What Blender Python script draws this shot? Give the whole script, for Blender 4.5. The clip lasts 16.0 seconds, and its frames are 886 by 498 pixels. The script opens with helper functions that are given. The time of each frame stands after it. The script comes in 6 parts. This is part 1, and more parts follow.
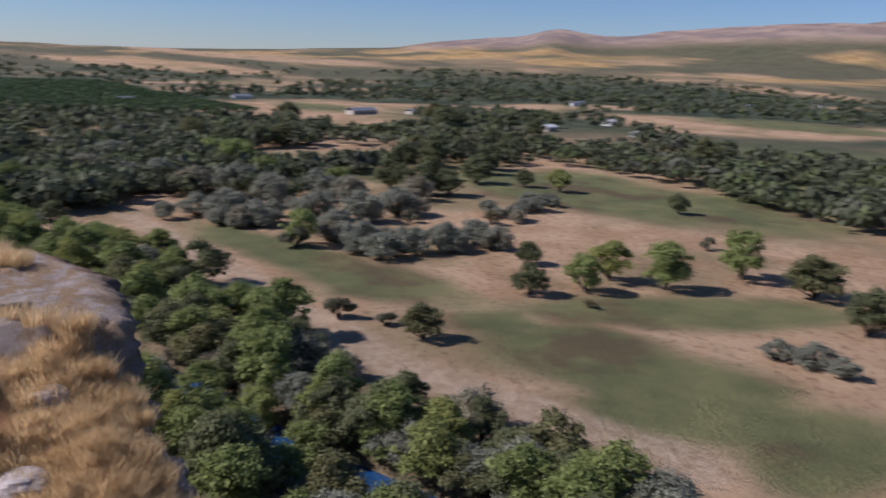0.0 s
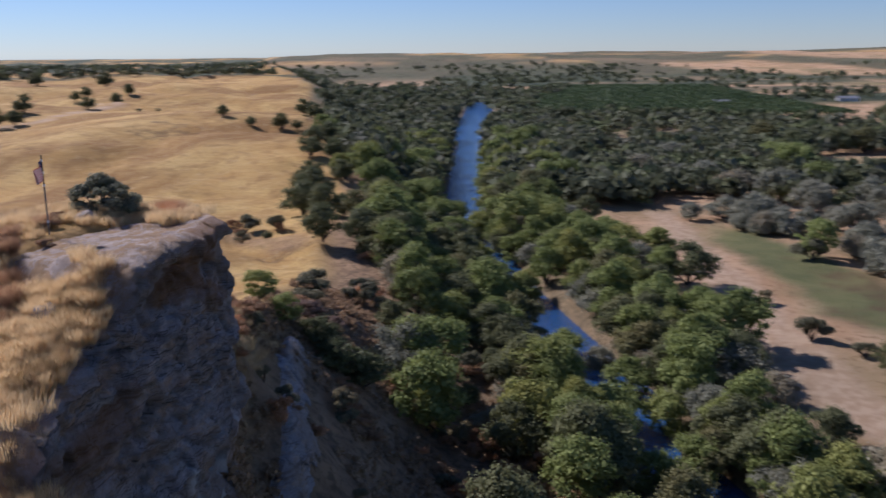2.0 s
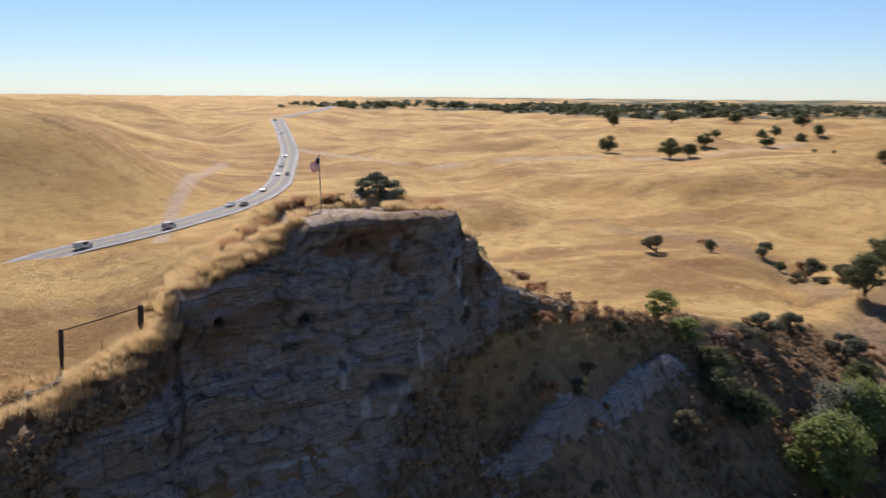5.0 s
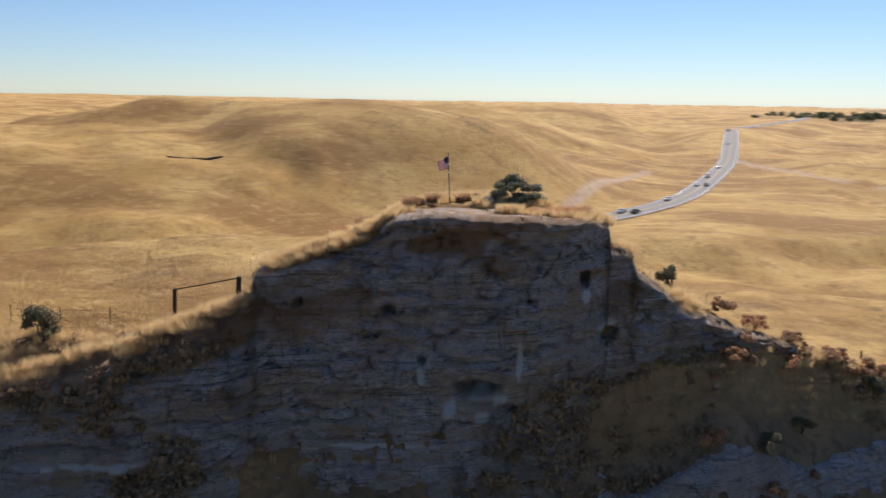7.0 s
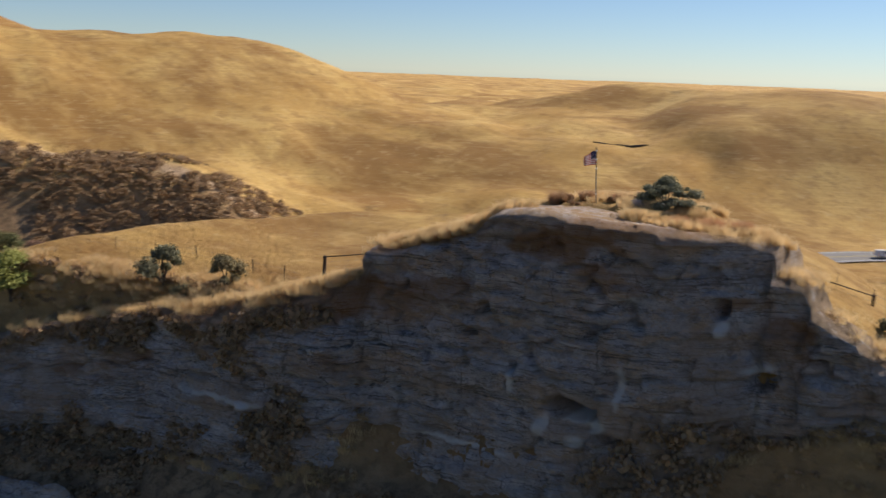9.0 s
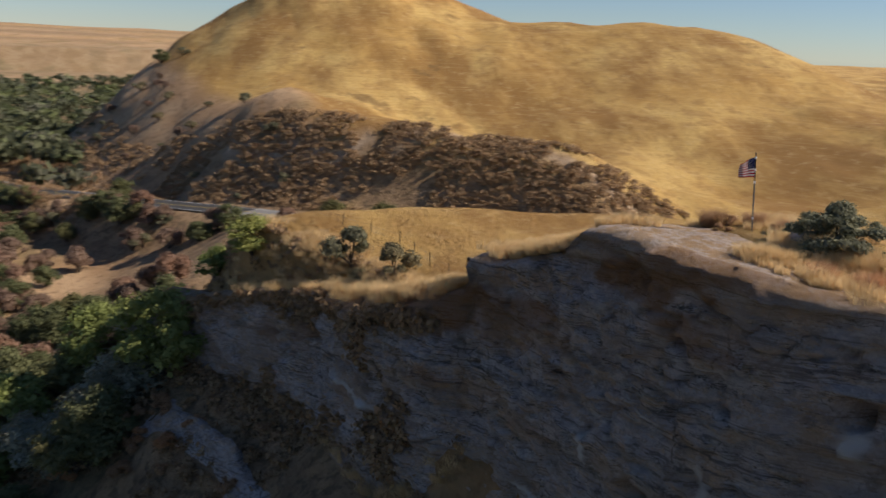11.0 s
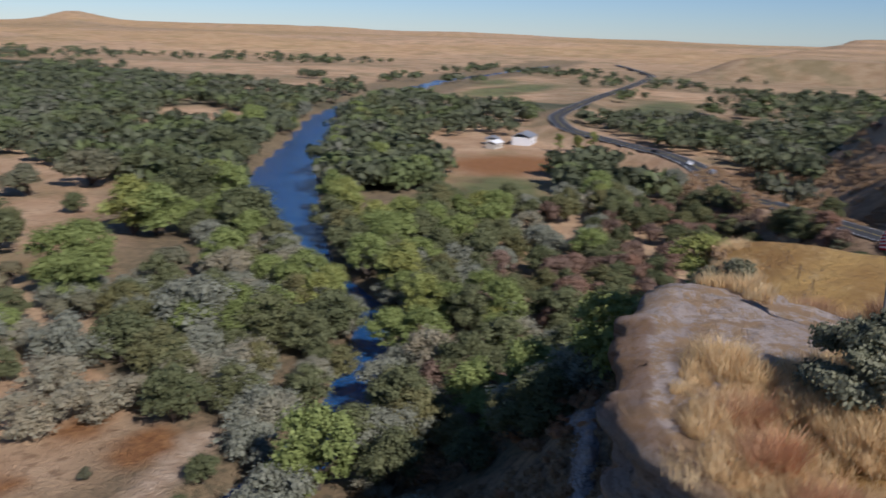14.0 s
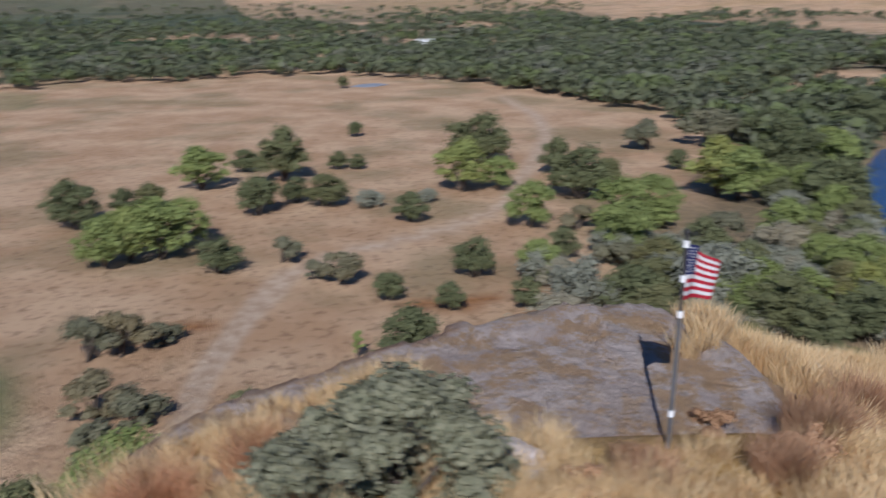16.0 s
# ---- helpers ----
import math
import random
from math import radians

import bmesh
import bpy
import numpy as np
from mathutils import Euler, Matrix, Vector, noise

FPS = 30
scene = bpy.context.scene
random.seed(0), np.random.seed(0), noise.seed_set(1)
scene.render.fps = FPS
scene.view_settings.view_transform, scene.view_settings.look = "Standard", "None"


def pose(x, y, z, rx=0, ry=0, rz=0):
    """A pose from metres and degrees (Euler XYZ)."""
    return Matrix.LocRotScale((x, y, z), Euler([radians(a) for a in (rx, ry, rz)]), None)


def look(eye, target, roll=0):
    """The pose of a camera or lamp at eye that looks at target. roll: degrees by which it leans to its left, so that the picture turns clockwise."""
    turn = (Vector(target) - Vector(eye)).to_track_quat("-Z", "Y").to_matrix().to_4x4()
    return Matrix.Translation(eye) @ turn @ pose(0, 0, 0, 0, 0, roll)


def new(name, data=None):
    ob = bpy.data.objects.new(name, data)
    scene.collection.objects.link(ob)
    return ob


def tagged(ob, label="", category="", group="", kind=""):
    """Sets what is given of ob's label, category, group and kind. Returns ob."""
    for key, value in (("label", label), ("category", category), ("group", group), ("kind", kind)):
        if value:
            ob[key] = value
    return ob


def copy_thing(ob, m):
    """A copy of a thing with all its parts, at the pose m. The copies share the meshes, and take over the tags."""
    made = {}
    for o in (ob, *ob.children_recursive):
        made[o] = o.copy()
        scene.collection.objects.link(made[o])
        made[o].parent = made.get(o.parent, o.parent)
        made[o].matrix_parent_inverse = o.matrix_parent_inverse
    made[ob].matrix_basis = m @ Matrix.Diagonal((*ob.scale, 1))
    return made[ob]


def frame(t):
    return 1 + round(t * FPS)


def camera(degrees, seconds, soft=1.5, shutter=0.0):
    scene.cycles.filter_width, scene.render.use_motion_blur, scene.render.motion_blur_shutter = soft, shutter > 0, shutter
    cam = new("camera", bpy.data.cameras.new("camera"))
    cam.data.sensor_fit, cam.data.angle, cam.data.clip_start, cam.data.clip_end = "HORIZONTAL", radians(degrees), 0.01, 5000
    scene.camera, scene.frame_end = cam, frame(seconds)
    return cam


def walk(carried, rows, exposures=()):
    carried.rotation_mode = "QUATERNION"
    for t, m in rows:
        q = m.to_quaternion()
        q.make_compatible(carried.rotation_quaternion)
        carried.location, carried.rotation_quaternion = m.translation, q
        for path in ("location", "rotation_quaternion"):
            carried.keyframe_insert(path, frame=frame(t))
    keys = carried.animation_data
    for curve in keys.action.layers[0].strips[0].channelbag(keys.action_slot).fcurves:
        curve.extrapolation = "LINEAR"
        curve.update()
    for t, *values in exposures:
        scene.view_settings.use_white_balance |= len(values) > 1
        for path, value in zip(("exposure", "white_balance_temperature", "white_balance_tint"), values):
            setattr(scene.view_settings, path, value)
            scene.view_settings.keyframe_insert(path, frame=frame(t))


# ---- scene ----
import itertools
import colorsys

# ---- camera ----
cam = camera(54.08, 16.0, soft=1.5, shutter=0.5)
# seconds, place, heading, pitch, roll
PATH = [
    (0, -34.52, -9.78, 9.11, -107.93, -12.49, -2.30),
    (0.5, -34.73, -16.46, 9.16, -97.82, -12.92, -1.96),
    (1, -34.96, -23.08, 9.16, -87.30, -13.09, -1.02),
    (1.5, -34.69, -29.35, 9.15, -77.55, -13.09, -0.19),
    (2, -33.63, -35.40, 9.00, -68.36, -12.86, 0.53),
    (2.5, -31.93, -41.43, 8.79, -59.38, -12.29, 0.70),
    (3, -29.71, -47.14, 8.62, -50.95, -11.75, 0.94),
    (3.5, -27.68, -53.04, 8.67, -43.31, -11.25, 0.62),
    (4, -25.47, -59.24, 8.89, -36.19, -10.84, 0.05),
    (4.5, -22.60, -65.18, 9.11, -29.38, -10.50, -0.25),
    (5, -17.70, -68.73, 9.06, -22.51, -10.28, -0.51),
    (7.5, 17.62, -70.36, 8.63, 16.65, -10.16, -1.20),
    (8, 24.52, -67.53, 9.29, 24.69, -10.73, -1.49),
    (10.5, 39.67, -33.68, 8.90, 66.90, -12.73, -2.38),
    (11, 39.27, -27.85, 8.82, 74.53, -13.20, -2.29),
    (11.5, 39.87, -21.90, 8.62, 83.12, -13.09, -2.46),
    (12, 39.68, -15.90, 8.49, 91.77, -12.85, -2.28),
    (12.5, 38.72, -10.13, 8.40, 100.31, -12.72, -2.39),
    (13, 36.45, -4.54, 8.50, 109.08, -12.99, -2.34),
    (13.5, 32.91, 0.24, 8.73, 117.88, -13.57, -2.06),
    (14, 28.79, 4.60, 8.85, 127.24, -14.06, -1.83),
    (14.5, 24.05, 8.51, 9.01, 137.34, -14.44, -0.98),
    (15, 18.59, 11.52, 9.05, 147.97, -14.97, -0.72),
    (15.5, 12.40, 13.20, 8.61, 159.33, -15.92, 0.14),
    (16, 6.20, 13.57, 8.11, 171.48, -16.83, 0.78),
]

walk(cam, [(t, pose(x, y, z, 90 + p, 0, h) @ pose(0, 0, 0, 0, 0, -r)) for t, x, y, z, h, p, r in PATH],
     exposures=[(0.0, 0.08, 5750, 21), (1.5, 0.16, 5750, 25), (3.5, 0.34, 6150, 17), (5.0, 0.48, 6550, 16), (8.0, 0.48, 6750, 14), (10.3, 0.32, 7150, 13), (12.5, 0.18, 6250, 16), (14.5, 0.13, 5750, 15), (16.0, 0.15, 5550, 14)])

# ---- sky and sun ----
SUN_HEIGHT, SUN_X, SUN_Y = radians(38.5), 0.247, 0.969
world = bpy.data.worlds.new("sky")
scene.world = world
world.use_nodes = True
wn = world.node_tree.nodes
sky = wn.new("ShaderNodeTexSky")
sky.sky_type, sky.sun_disc = "NISHITA", False
sky.sun_elevation, sky.sun_rotation = SUN_HEIGHT, math.atan2(SUN_X, SUN_Y)
sky.air_density, sky.dust_density, sky.ozone_density, sky.altitude = 1.0, 0.0, 3.0, 900
wn["Background"].inputs["Strength"].default_value = 0.064
tint = wn.new("ShaderNodeMix")
tint.data_type, tint.blend_type = "RGBA", "MULTIPLY"
tint.inputs["Factor"].default_value, tint.inputs[7].default_value = 1.0, (0.80, 0.94, 1.15, 1)
world.node_tree.links.new(sky.outputs[0], tint.inputs[6])
world.node_tree.links.new(tint.outputs[2], wn["Background"].inputs["Color"])
lamp = bpy.data.lights.new("sun", "SUN")
lamp.energy, lamp.angle, lamp.color = 4.9, radians(0.53), (1.0, 0.94, 0.86)
sun = new("sun", lamp)
sun.matrix_world = look((SUN_X * 100, SUN_Y * 100, math.tan(SUN_HEIGHT) * 100), (0, 0, 0))


# ---- materials ----
def material(name, rough=0.8, metal=0.0):
    m = bpy.data.materials.new(name)
    m.use_nodes = True
    b = m.node_tree.nodes["Principled BSDF"]
    b.inputs["Roughness"].default_value, b.inputs["Metallic"].default_value = rough, metal
    b.inputs["Specular IOR Level"].default_value = 0.25
    return m


def node(m, kind, ins=None, data_type="", blend_type="", operation="", attribute_name=""):
    n = m.node_tree.nodes.new(kind)
    if data_type:
        n.data_type = data_type
    if blend_type:
        n.blend_type = blend_type
    if operation:
        n.operation = operation
    if attribute_name:
        n.attribute_name = attribute_name
    for key, value in (ins or {}).items():
        if hasattr(value, "is_linked"):
            m.node_tree.links.new(value, n.inputs[key])
        else:
            n.inputs[key].default_value = value
    return n


def spot(m, scale, detail=4, rough=0.6, warp=(1, 1, 1), lo=0.35, hi=0.65, space="Object", shift=(0, 0, 0)):
    """A noise mask between 0 and 1."""
    c = node(m, "ShaderNodeTexCoord")
    p = node(m, "ShaderNodeMapping", {"Vector": c.outputs[space], "Scale": warp, "Location": shift})
    n = node(m, "ShaderNodeTexNoise", {"Vector": p.outputs[0], "Scale": scale, "Detail": detail, "Roughness": rough})
    r = node(m, "ShaderNodeMapRange", {"Value": n.outputs["Fac"], "From Min": lo, "From Max": hi})
    return r.outputs[0]


def mix(m, fac, a, b, mode="MIX"):
    n = node(m, "ShaderNodeMix", data_type="RGBA", blend_type=mode)
    for socket, value in ((n.inputs["Factor"], fac), (n.inputs[6], a), (n.inputs[7], b)):
        if hasattr(value, "is_linked"):
            m.node_tree.links.new(value, socket)
        else:
            socket.default_value = (*value, 1) if isinstance(value, tuple) and len(value) == 3 else value
    return n.outputs[2]


def times(m, a, b):
    n = node(m, "ShaderNodeMath", operation="MULTIPLY")
    for socket, value in zip(n.inputs, (a, b)):
        if hasattr(value, "is_linked"):
            m.node_tree.links.new(value, socket)
        else:
            socket.default_value = value
    return n.outputs[0]


def finish(m, color, bump=None, strength=0.3, distance=0.05):
    b = m.node_tree.nodes["Principled BSDF"]
    if hasattr(color, "is_linked"):
        m.node_tree.links.new(color, b.inputs["Base Color"])
    else:
        b.inputs["Base Color"].default_value = (*color, 1)
    if bump is not None:
        n = node(m, "ShaderNodeBump", {"Height": bump, "Strength": strength, "Distance": distance})
        m.node_tree.links.new(n.outputs[0], b.inputs["Normal"])
    return m


def layer(m, name):
    return node(m, "ShaderNodeAttribute", attribute_name=name).outputs["Fac"]


def plain_paint(name, color, rough=0.6, metal=0.0, vary=0.12, scale=3.0):
    m = material(name, rough, metal)
    dark = tuple(c * (1 - vary * 2) for c in color)
    return finish(m, mix(m, spot(m, scale), dark, color), spot(m, scale * 12), 0.1, 0.01)


def leaf_material(name, color, other, clear=0.34):
    """Foliage, uneven from tree to tree and from leaf to leaf."""
    m = material(name, 0.65)
    info = node(m, "ShaderNodeObjectInfo")
    geo = node(m, "ShaderNodeNewGeometry")
    c = mix(m, geo.outputs["Random Per Island"], color, other)
    mean = [0.5 * (a + b) for a, b in zip(color, other)]
    deep = node(m, "ShaderNodeMapRange", {"Value": info.outputs["Random"], "From Min": 0.0, "From Max": 0.4, "To Min": 0.5, "To Max": 0.0}).outputs[0]
    dry = node(m, "ShaderNodeMapRange", {"Value": info.outputs["Random"], "From Min": 0.62, "From Max": 1.0, "To Min": 0.0, "To Max": 0.55}).outputs[0]
    c = mix(m, deep, c, tuple(v * 0.62 for v in mean))
    c = mix(m, dry, c, (mean[0] * 1.45 + 0.02, mean[1] * 1.12 + 0.01, mean[2] * 0.95))
    c = mix(m, spot(m, 0.35, 3, lo=0.45, hi=0.6), c, mix(m, 0.5, c, other))
    finish(m, c)
    b = m.node_tree.nodes["Principled BSDF"]
    b.inputs["Specular IOR Level"].default_value = 0.15
    out = m.node_tree.nodes["Material Output"]
    t = node(m, "ShaderNodeBsdfTranslucent", {"Color": c})
    s = node(m, "ShaderNodeMixShader", {0: clear, 1: b.outputs[0], 2: t.outputs[0]})
    m.node_tree.links.new(s.outputs[0], out.inputs[0])
    return m


def ground_material():
    m = material("dry_land", 0.95)
    gold = mix(m, spot(m, 0.035, 6, lo=0.4, hi=0.62), (0.50, 0.30, 0.09), (0.64, 0.43, 0.155))
    gold = mix(m, spot(m, 0.012, 6, 0.65, warp=(1, 2.2, 1), lo=0.47, hi=0.58), gold, (0.33, 0.18, 0.055))
    gold = mix(m, times(m, spot(m, 0.9, 5, lo=0.5, hi=0.7), 0.45), gold, (0.26, 0.14, 0.045))
    gold = mix(m, times(m, spot(m, 0.16, 6, 0.7, (1, 1, 1), 0.5, 0.62, shift=(3, 8, 0)), 0.5), gold, (0.27, 0.14, 0.045))
    gold = mix(m, times(m, spot(m, 0.3, 5, 0.75, (1, 1, 2.5), 0.55, 0.66, shift=(1, 5, 2)), 0.55), gold, (0.60, 0.42, 0.19))
    gold = mix(m, times(m, spot(m, 0.028, 6, 0.75, lo=0.6, hi=0.66, shift=(9, 1, 0)), 0.7), gold, (0.17, 0.10, 0.04))
    gold = mix(m, times(m, spot(m, 1.0, 5, 0.7, (0.04, 0.04, 1.5), 0.48, 0.6), 0.2), gold, (0.36, 0.19, 0.05))
    gold = mix(m, times(m, spot(m, 1.0, 5, 0.7, (0.06, 0.06, 2.3), 0.54, 0.64, shift=(3, 1, 7)), 0.2), gold, (0.72, 0.50, 0.21))
    soil = mix(m, spot(m, 0.05, 6, lo=0.4, hi=0.6), (0.43, 0.265, 0.14), (0.55, 0.37, 0.215))
    soil = mix(m, times(m, spot(m, 0.5, 5, lo=0.52, hi=0.66), 0.6), soil, (0.18, 0.10, 0.05))
    soil = mix(m, times(m, spot(m, 0.02, 5, lo=0.5, hi=0.62, shift=(7, 3, 0)), 0.5), soil, (0.16, 0.14, 0.06))
    meadow = mix(m, spot(m, 0.06, 6, lo=0.38, hi=0.62), (0.12, 0.13, 0.05), (0.20, 0.19, 0.075))
    meadow = mix(m, times(m, spot(m, 0.035, 5, lo=0.52, hi=0.62), 0.7), meadow, (0.12, 0.075, 0.04))
    brush = mix(m, spot(m, 0.35, 6, lo=0.4, hi=0.6), (0.27, 0.175, 0.10), (0.43, 0.28, 0.155))
    brush = mix(m, times(m, spot(m, 0.9, 5, lo=0.5, hi=0.6), 0.6), brush, (0.09, 0.07, 0.042))
    wood = mix(m, spot(m, 0.02, 6, lo=0.42, hi=0.58), (0.045, 0.06, 0.032), (0.085, 0.095, 0.05))
    stone = mix(m, spot(m, 0.4, 6, lo=0.4, hi=0.6), (0.42, 0.29, 0.18), (0.54, 0.40, 0.27))
    c = mix(m, layer(m, "gold"), soil, gold)
    c = mix(m, layer(m, "meadow"), c, meadow)
    c = mix(m, layer(m, "brush"), c, brush)
    c = mix(m, layer(m, "wood"), c, wood)
    c = mix(m, layer(m, "fern"), c, mix(m, spot(m, 0.8, 5), (0.20, 0.085, 0.03), (0.36, 0.17, 0.06)))
    # purple-brown of distance haze, put into the colour of the far ranges
    c = mix(m, layer(m, "range_haze"), c, mix(m, spot(m, 0.006, 6, 0.7, lo=0.42, hi=0.6), (0.20, 0.155, 0.145), (0.40, 0.29, 0.225)))
    c = mix(m, layer(m, "track"), c, stone)
    return finish(m, c, spot(m, 1.4, 8, 0.7), 0.9, 0.35)


def rock_material(name):
    m = material(name, 0.9)
    base = mix(m, spot(m, 0.35, 8, 0.65, (1, 1, 3.0), 0.38, 0.62), (0.42, 0.385, 0.375), (0.68, 0.625, 0.59))
    base = mix(m, times(m, spot(m, 0.22, 6, 0.7, (1, 1, 2.2), 0.5, 0.62), 0.75), base, (0.50, 0.34, 0.215))
    base = mix(m, times(m, spot(m, 0.7, 6, 0.7, (1, 1, 0.35), 0.6, 0.68), 0.4), base, (0.15, 0.13, 0.125))
    base = mix(m, times(m, spot(m, 0.5, 5, 0.7, (1, 1, 1.5), 0.6, 0.68, shift=(4, 1, 9)), 0.7), base, (0.40, 0.39, 0.34))
    base = mix(m, times(m, spot(m, 3.0, 6, 0.7, lo=0.52, hi=0.68), 0.35), base, (0.17, 0.15, 0.14))
    c = node(m, "ShaderNodeTexCoord")
    p = node(m, "ShaderNodeMapping", {"Vector": c.outputs["Object"], "Rotation": (0.2, 0.6, 0.1), "Scale": (1.3, 1.0, 0.55)})
    wob = node(m, "ShaderNodeTexNoise", {"Vector": p.outputs[0], "Scale": 0.8, "Detail": 4})
    bend = node(m, "ShaderNodeMix", {"Factor": 0.5}, data_type="VECTOR")
    m.node_tree.links.new(p.outputs[0], bend.inputs[4])
    m.node_tree.links.new(wob.outputs["Color"], bend.inputs[5])
    cells = node(m, "ShaderNodeTexVoronoi", {"Vector": bend.outputs[1], "Scale": 0.5})
    cells.feature = "DISTANCE_TO_EDGE"
    split = node(m, "ShaderNodeMapRange", {"Value": cells.outputs["Distance"], "From Min": 0.004, "From Max": 0.02, "To Min": 1.0, "To Max": 0.0}).outputs[0]
    base = mix(m, times(m, spot(m, 0.55, 7, 0.72, (1, 1, 2.6), 0.52, 0.56, shift=(6, 2, 8)), 0.6), base, (0.60, 0.42, 0.26))
    base = mix(m, times(m, spot(m, 0.42, 7, 0.72, (1, 1, 2.0), 0.54, 0.58, shift=(1, 9, 4)), 0.6), base, (0.40, 0.40, 0.44))
    base = mix(m, times(m, split, times(m, spot(m, 0.3, 5, lo=0.52, hi=0.58), 0.6)), base, (0.07, 0.06, 0.055))
    fine = node(m, "ShaderNodeTexVoronoi", {"Vector": bend.outputs[1], "Scale": 1.5})
    fine.feature = "DISTANCE_TO_EDGE"
    hair = node(m, "ShaderNodeMapRange", {"Value": fine.outputs["Distance"], "From Min": 0.004, "From Max": 0.03, "To Min": 1.0, "To Max": 0.0}).outputs[0]
    base = mix(m, times(m, hair, times(m, spot(m, 0.5, 5, lo=0.55, hi=0.6, shift=(2, 7, 1)), 0.5)), base, (0.12, 0.10, 0.09))
    pale = mix(m, spot(m, 0.9, 7, 0.7, lo=0.4, hi=0.6), (0.49, 0.385, 0.315), (0.66, 0.555, 0.475))
    pale = mix(m, times(m, spot(m, 0.55, 6, 0.75, lo=0.47, hi=0.55), 0.8), pale, (0.48, 0.29, 0.125))
    pale = mix(m, times(m, spot(m, 2.5, 5, 0.7, lo=0.54, hi=0.66), 0.45), pale, (0.24, 0.21, 0.185))
    lines = spot(m, 1.0, 5, 0.75, (0.12, 0.12, 4.5), 0.57, 0.59, shift=(2, 0, 3))
    base = mix(m, times(m, lines, 0.7), base, (0.12, 0.10, 0.09))
    seams = spot(m, 0.5, 6, 0.6, (0.22, 0.22, 2.2), 0.495, 0.5, shift=(5, 0, 1))
    other = spot(m, 0.5, 6, 0.6, (0.22, 0.22, 2.2), 0.505, 0.51, shift=(5, 0, 1))
    gap = node(m, "ShaderNodeMath", {0: seams, 1: other}, operation="SUBTRACT").outputs[0]
    base = mix(m, times(m, gap, 0.85), base, (0.05, 0.045, 0.04))
    base = mix(m, times(m, spot(m, 1.6, 9, 0.8, (1, 1, 1.6), 0.5, 0.56, shift=(8, 3, 2)), 0.4), base, (0.20, 0.18, 0.17))
    base = mix(m, times(m, spot(m, 1.3, 9, 0.8, (1, 1, 2.0), 0.53, 0.58, shift=(2, 8, 6)), 0.45), base, (0.72, 0.67, 0.62))
    base = mix(m, times(m, spot(m, 0.16, 4, 0.6, (1, 1, 1.8), 0.5, 0.6, shift=(11, 3, 5)), 0.55), base, (0.48, 0.36, 0.265))
    pale = mix(m, times(m, spot(m, 1.7, 5, 0.7, lo=0.5, hi=0.58, shift=(5, 2, 1)), 0.6), pale, (0.46, 0.30, 0.15))
    c = mix(m, layer(m, "top"), base, pale)
    c = mix(m, layer(m, "rust"), c, (0.30, 0.135, 0.035))
    c = mix(m, layer(m, "lime"), c, (0.74, 0.73, 0.70))
    scrub = mix(m, spot(m, 0.7, 6, lo=0.4, hi=0.6), (0.25, 0.18, 0.12), (0.42, 0.30, 0.195))
    c = mix(m, times(m, layer(m, "grown"), spot(m, 0.5, 6, 0.7, lo=0.36, hi=0.48)), c, scrub)
    return finish(m, c, spot(m, 2.2, 10, 0.78, (1, 1, 2.4), 0.25, 0.75), 1.0, 0.32)


LAND, ROCK = ground_material(), rock_material("sandstone")
OAK = leaf_material("oak_leaves", (0.095, 0.108, 0.050), (0.175, 0.185, 0.086))
GREEN = leaf_material("cottonwood_leaves", (0.16, 0.195, 0.058), (0.29, 0.33, 0.11))
ALDER = leaf_material("alder_leaves", (0.115, 0.127, 0.06), (0.205, 0.212, 0.10))
WILLOW = leaf_material("willow_leaves", (0.205, 0.21, 0.15), (0.325, 0.325, 0.24))
BUCKEYE = leaf_material("dry_buckeye_leaves", (0.17, 0.11, 0.08), (0.30, 0.205, 0.15))
BRUSH = leaf_material("dry_brush_stems", (0.31, 0.175, 0.095), (0.50, 0.31, 0.17))
RUSSET = leaf_material("russet_stems", (0.36, 0.20, 0.11), (0.52, 0.33, 0.19), 0.45)
STRAW = leaf_material("dry_grass_blades", (0.60, 0.41, 0.19), (0.80, 0.62, 0.36), 0.5)
ROCKLEAF = leaf_material("rock_shrub_leaves", (0.14, 0.146, 0.085), (0.27, 0.26, 0.165))
SAGE = leaf_material("shrub_leaves", (0.12, 0.125, 0.072), (0.225, 0.21, 0.13))
BARK = plain_paint("bark", (0.11, 0.085, 0.065), 0.95, vary=0.25, scale=2.0)
POSTWOOD = plain_paint("weathered_post", (0.085, 0.062, 0.048), 0.9, vary=0.25, scale=4.0)
STEEL = plain_paint("grey_pipe", (0.20, 0.20, 0.20), 0.45, 0.6)
DARKPIPE = plain_paint("dark_pipe", (0.06, 0.055, 0.05), 0.6, 0.4)
WHITE = plain_paint("white_paint", (0.72, 0.71, 0.68), 0.6, vary=0.06)
ASPHALT = plain_paint("old_asphalt", (0.20, 0.195, 0.19), 0.9, vary=0.12, scale=0.6)
DARKROAD = plain_paint("new_asphalt", (0.045, 0.045, 0.047), 0.9, vary=0.12, scale=0.6)
YELLOW = plain_paint("yellow_line", (0.5, 0.36, 0.06), 0.7)
RUBBER = plain_paint("rubber", (0.02, 0.02, 0.02), 0.8)
TIN = plain_paint("grey_roof_metal", (0.30, 0.31, 0.32), 0.5, 0.3)
REDROOF = plain_paint("brown_roof", (0.13, 0.075, 0.06), 0.8)
CREAM = plain_paint("cream_wall", (0.52, 0.47, 0.39), 0.8)


